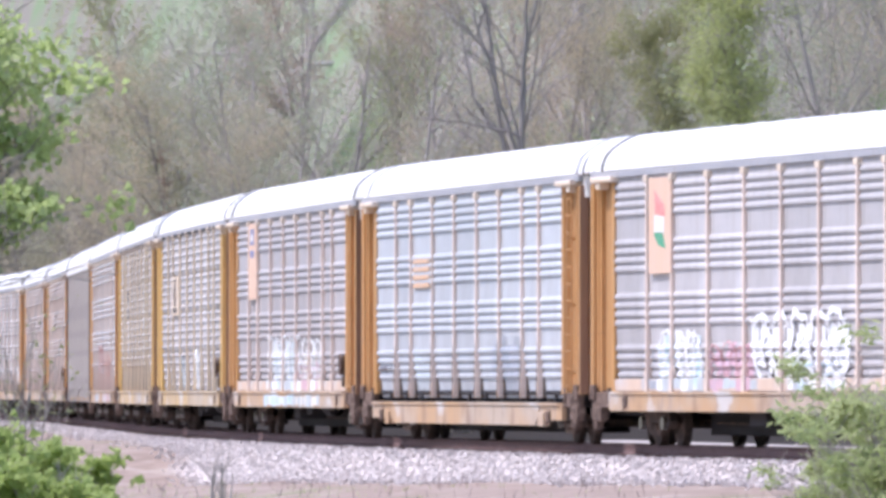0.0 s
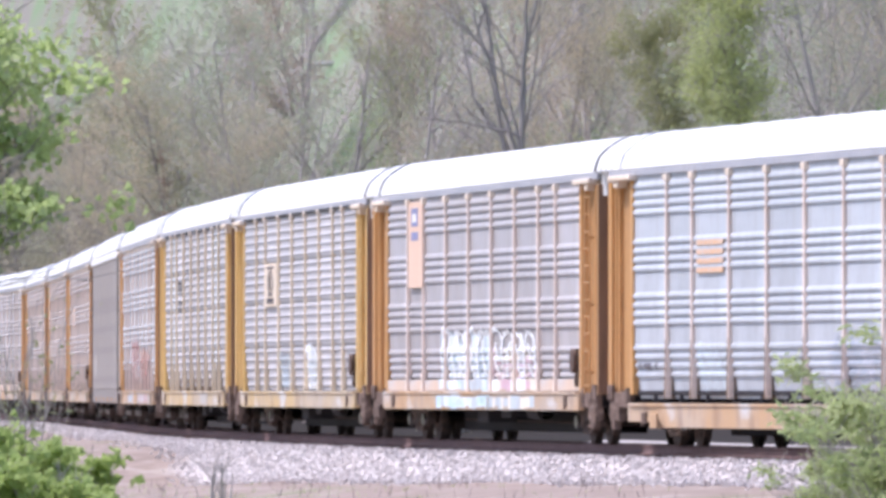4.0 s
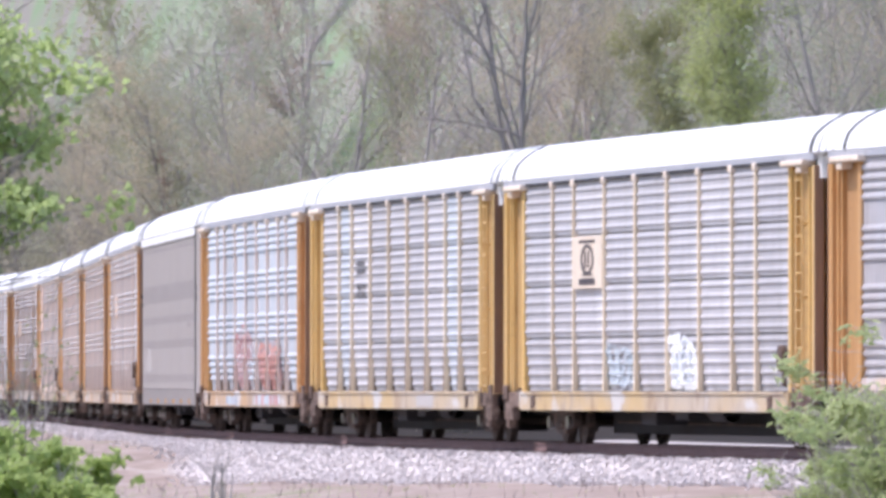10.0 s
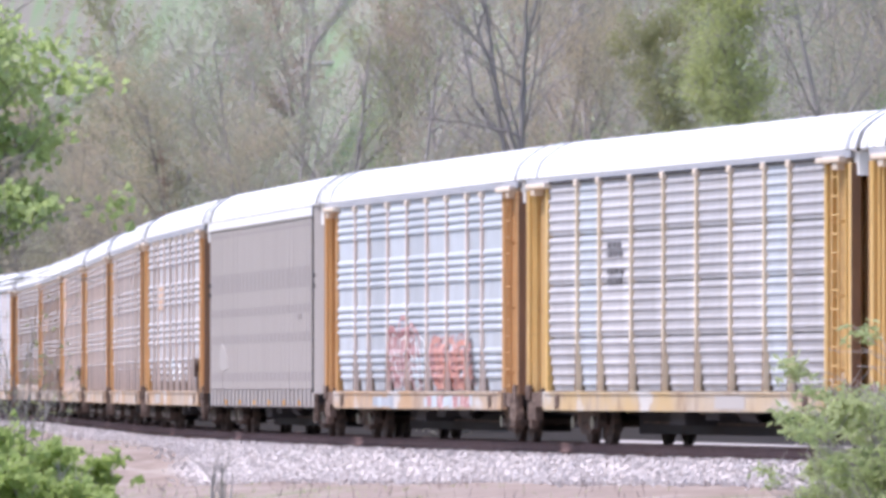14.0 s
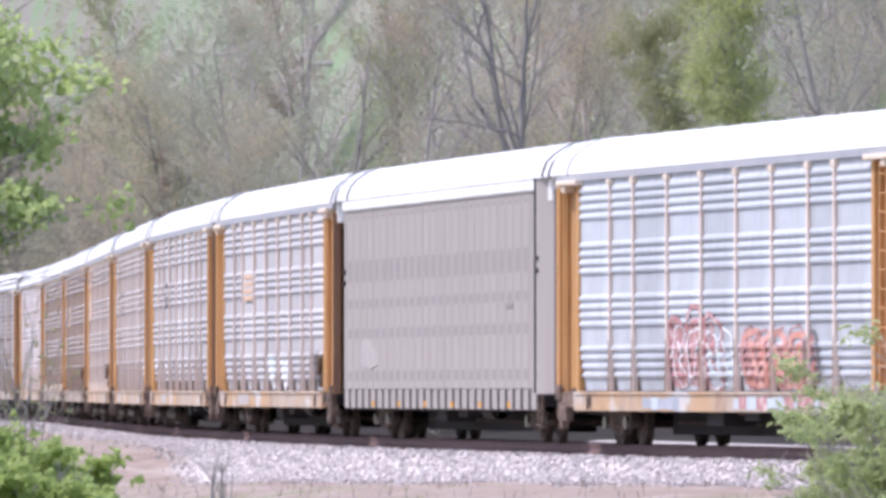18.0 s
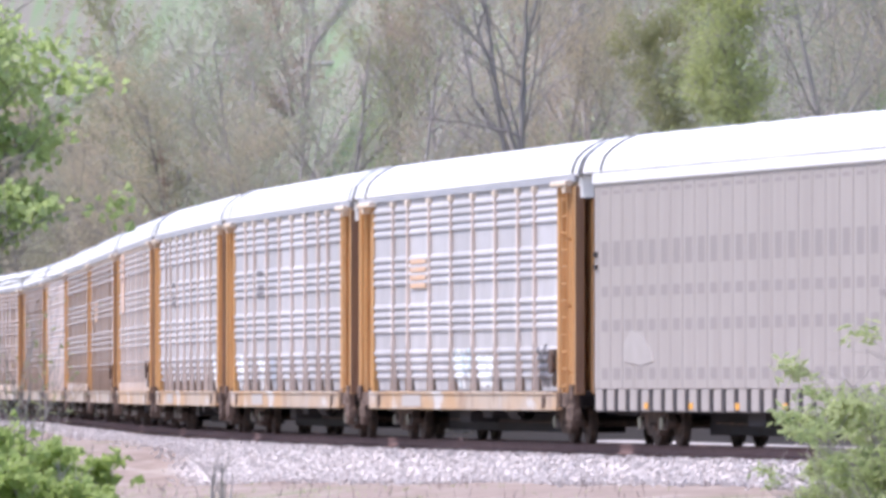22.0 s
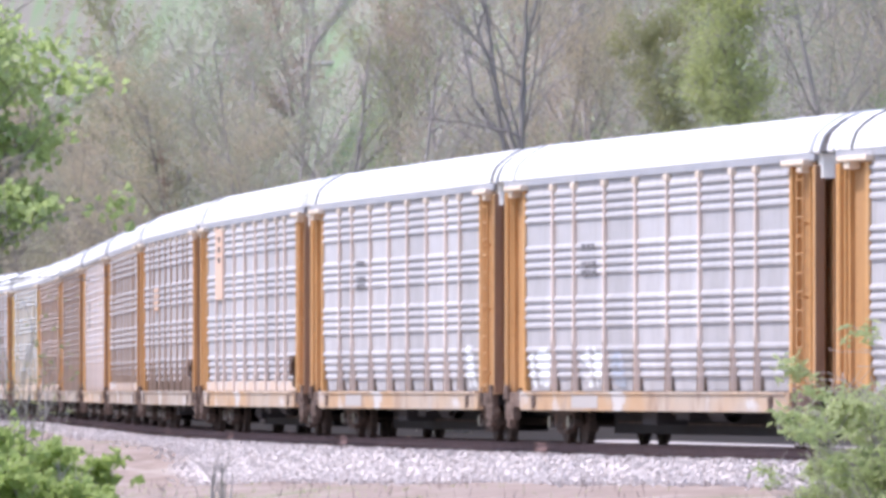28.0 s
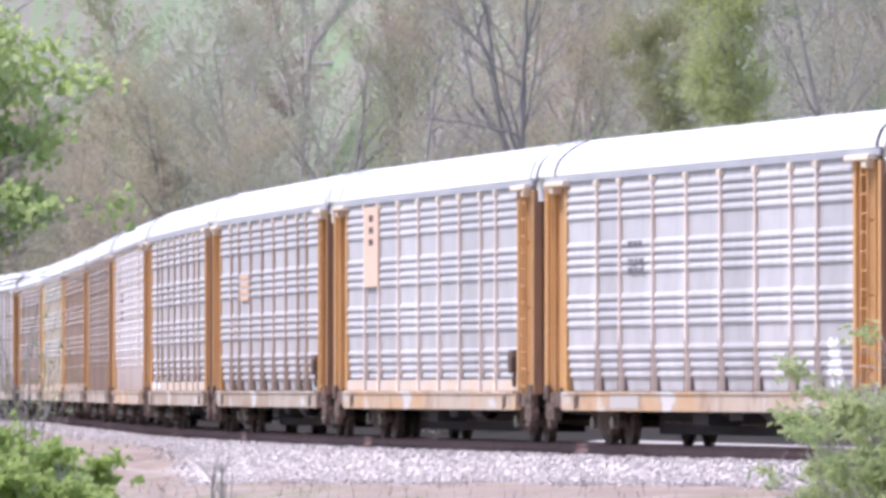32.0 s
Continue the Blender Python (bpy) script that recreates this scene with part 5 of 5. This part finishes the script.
def slope_spot(u, up):
    """Where a line of sight (bearing u, rise up) first meets the slope behind the line."""
    far = 260.0
    while far < 1400 and ground_at(u * far, far) < EYE.z + far * up:
        far += 4.0
    return u * far, far


def fallen_log(u, up, length, r, turn, dip, wood=BLEACHED, label="pale barkless fallen log on the grassy slope"):
    x, y = slope_spot(u, up)
    sh = Shape().tube((-length / 2, 0, 0), (length * 0.1, 0, 0.02), r, r * 0.9, 8).tube((length * 0.1, 0, 0.02), (length / 2, 0, 0), r * 0.9, r * 0.6, 8)
    log = tagged(new("fallen_log"), label, "log", "logs on the slope")
    part("stem", sh.mesh("stem"), wood, log)
    log.matrix_basis = pose(x, y, ground_at(x, y) + r * 1.2, 0, dip, turn)


for u, up, length, r, turn, dip in ((-0.0202, 0.0308, 5.0, 0.11, -6, 4), (-0.0105, 0.0288, 2.2, 0.13, 4, -3), (0.0052, 0.0236, 0.9, 0.12, 20, 8), (-0.0176, 0.0252, 1.6, 0.12, 10, -2)):
    fallen_log(u, up, length, r, turn, dip)
fallen_log(-0.0049, 0.0299, 1.3, 0.09, 4, 16, BARK_DARK, "dark broken log on the grassy slope")


def build_undergrowth(name, label, material, count, seed, size, tall):
    """Low spring growth over the slope, thicker in drifts along it."""
    dice, rnd, sh = np.random.RandomState(seed), random.Random(seed), Shape()
    spots = []
    while len(spots) < count:
        s, q = rnd.uniform(60, 360), rnd.uniform(9, 60)
        if noise.noise(Vector((s * 0.03, q * 0.16, seed))) + rnd.uniform(-0.3, 0.3) < 0.05:
            continue
        base = on_line(s, q, ground_z(s, q))
        for _ in range(7):
            spots.append((base.x + rnd.gauss(0, 0.7), base.y + rnd.gauss(0, 0.7), base.z + rnd.uniform(0.02, tall)))
    sh.leaves(np.array(spots), size, 0.4, dice)
    tagged(part(name, sh.mesh(name), material, None), label, "undergrowth", kind="stuff")


build_undergrowth("green_undergrowth", "low pale green spring growth on the slope", LEAF["meadow"], 34000, 3, 0.24, 0.5)
build_undergrowth("dry_undergrowth", "dry mauve-brown stems and leaves on the slope", LEAF["mauve"], 15000, 13, 0.22, 0.6)

def plant_foreground():
    tree("maple", "leafing_tree", "young tree in fresh green leaf before the line", *ray(-0.0474, 132), 0.6, 1.0, BARK, LEAF["soft"])
    for u, far, turn, size in ((-0.0398, 150, 1.0, 0.62), (-0.0385, 146, 3.2, 0.68), (-0.0412, 148, 4.4, 0.75)):
        tree("sapling", "sapling", "thin bare sapling with grey-brown stems", *ray(u, far), turn, size, BARK_DARK, LEAF["olive"], category="sapling")
    tree("sapling", "sapling", "thin bare sapling with grey-brown stems", *ray(-0.0405, 140), 0.0, 0.75, BARK_DARK, LEAF["olive"], category="sapling")
    tree("sapling", "sapling", "thin bare sapling with grey-brown stems", *ray(-0.0392, 136), 2.0, 0.7, BARK_DARK, LEAF["olive"], category="sapling")
    for u, far, size, turn in ((-0.0412, 118, 0.90, 0.0), (-0.0383, 120, 0.74, 1.1), (-0.0355, 124, 0.62, 2.3), (-0.0330, 125, 0.50, 0.5), (-0.0392, 112, 0.7, 4.0), (-0.0300, 127, 0.36, 5.0)):
        tree("bush", "bush", "low bush in bright spring green leaf", *ray(u, far), turn, size, BARK, LEAF["fresh"], category="bush", group="bushes before the bank")
    for u, far, size, turn in ((0.0418, 140, 0.96, 0.4), (0.0374, 138, 0.66, 1.9), (0.0448, 134, 0.92, 3.0), (0.0335, 136, 0.26, 0.9)):
        tree("juniper", "juniper_bush", "ragged green juniper bush before the ballast bank", *ray(u, far), turn, size, BARK, LEAF["juniper"], category="bush", group="junipers")
    tree("stalk", "dead_stalk", "dead grey-brown stalk on the bank", *ray(-0.0206, 160), 0.3, 0.9, BARK, None, category="dead plant")
    tree("stalk", "dead_stalk", "dead grey-brown stalk on the bank", *ray(-0.0262, 158), 1.3, 0.6, BARK, None, category="dead plant")
    # unseen trees along the near side, further down, added to shade the far cars
    rnd, placed = random.Random(8), 0
    while placed < 18:
        s, q = rnd.uniform(70, 250), -rnd.uniform(11, 22)
        p = on_line(s, q)
        if p.x + 12.0 > -0.0413 * p.y:
            continue
        tree(rnd.choice(("budding", "bare_a", "budding")), "leafing_tree", "unseen spring tree, added to shade the far cars", p.x, p.y, rnd.uniform(0, 6.3), rnd.uniform(0.95, 1.2), BARK, LEAF[rnd.choice(("grey", "olive", "brown"))], group="trees beside the line")
        placed += 1


plant_foreground()


def build_weeds(name, label, material, count, seed, tall, span, side):
    """Dry stems and grass on the near bank, one loose mass."""
    rnd = random.Random(seed)
    sh = Shape()
    for _ in range(count):
        s, q = rnd.uniform(*span), -rnd.uniform(*side)
        base = on_line(s, q, ground_z(s, q) - 0.03)
        if noise.noise(Vector((s * 0.3, q * 0.6, seed))) < -0.05:
            continue
        h = tall * rnd.uniform(0.4, 1.2)
        top = base + Vector((rnd.gauss(0, 0.25), rnd.gauss(0, 0.25), 1)) * h
        sh.tube(base, base.lerp(top, 0.6) + Vector((0, 0, 0.04 * h)), 0.009, 0.007, 3).tube(base.lerp(top, 0.6) + Vector((0, 0, 0.04 * h)), top, 0.007, 0.003, 3)
    tagged(part(name, sh.mesh(name), material, None), label, "weeds", kind="stuff")


build_weeds("dry_weeds", "thin dead brown weeds on the earth bank", TWIGS, 800, 5, 0.26, (-25, 120), (2.9, 9.0))
build_weeds("grass_tufts", "green grass tufts on the earth bank", LEAF["juniper"], 1100, 6, 0.12, (-25, 110), (4.2, 11.0))


# ---------------------------------------------------------------- the train runs
def travelled(t):
    return 7.4431 * t + 0.2181 * t * t / 20 + 0.2101 * t ** 3 / 6000


def car_pose(start, t):
    s = start - PANEL - travelled(t)
    front, back = on_line(s - TRUCK), on_line(s + TRUCK)
    mid, d = (front + back) / 2, front - back
    return pose(mid.x, mid.y, 0, 0, 0, math.degrees(math.atan2(d.y, d.x)))


def motions():
    times = [i * 0.5 for i in range(65)]
    turns = [min(i * 2 / FPS, 32.0) for i in range(481)]
    for start, (car, wheels) in CARS:
        walk(car, [(t, car_pose(start, t)) for t in times])
        for wheel, a in wheels:
            walk(wheel, [(t, pose(a, 0, WHEEL_R, 0, math.degrees(travelled(t) / WHEEL_R) % 360, 0)) for t in turns])


motions()
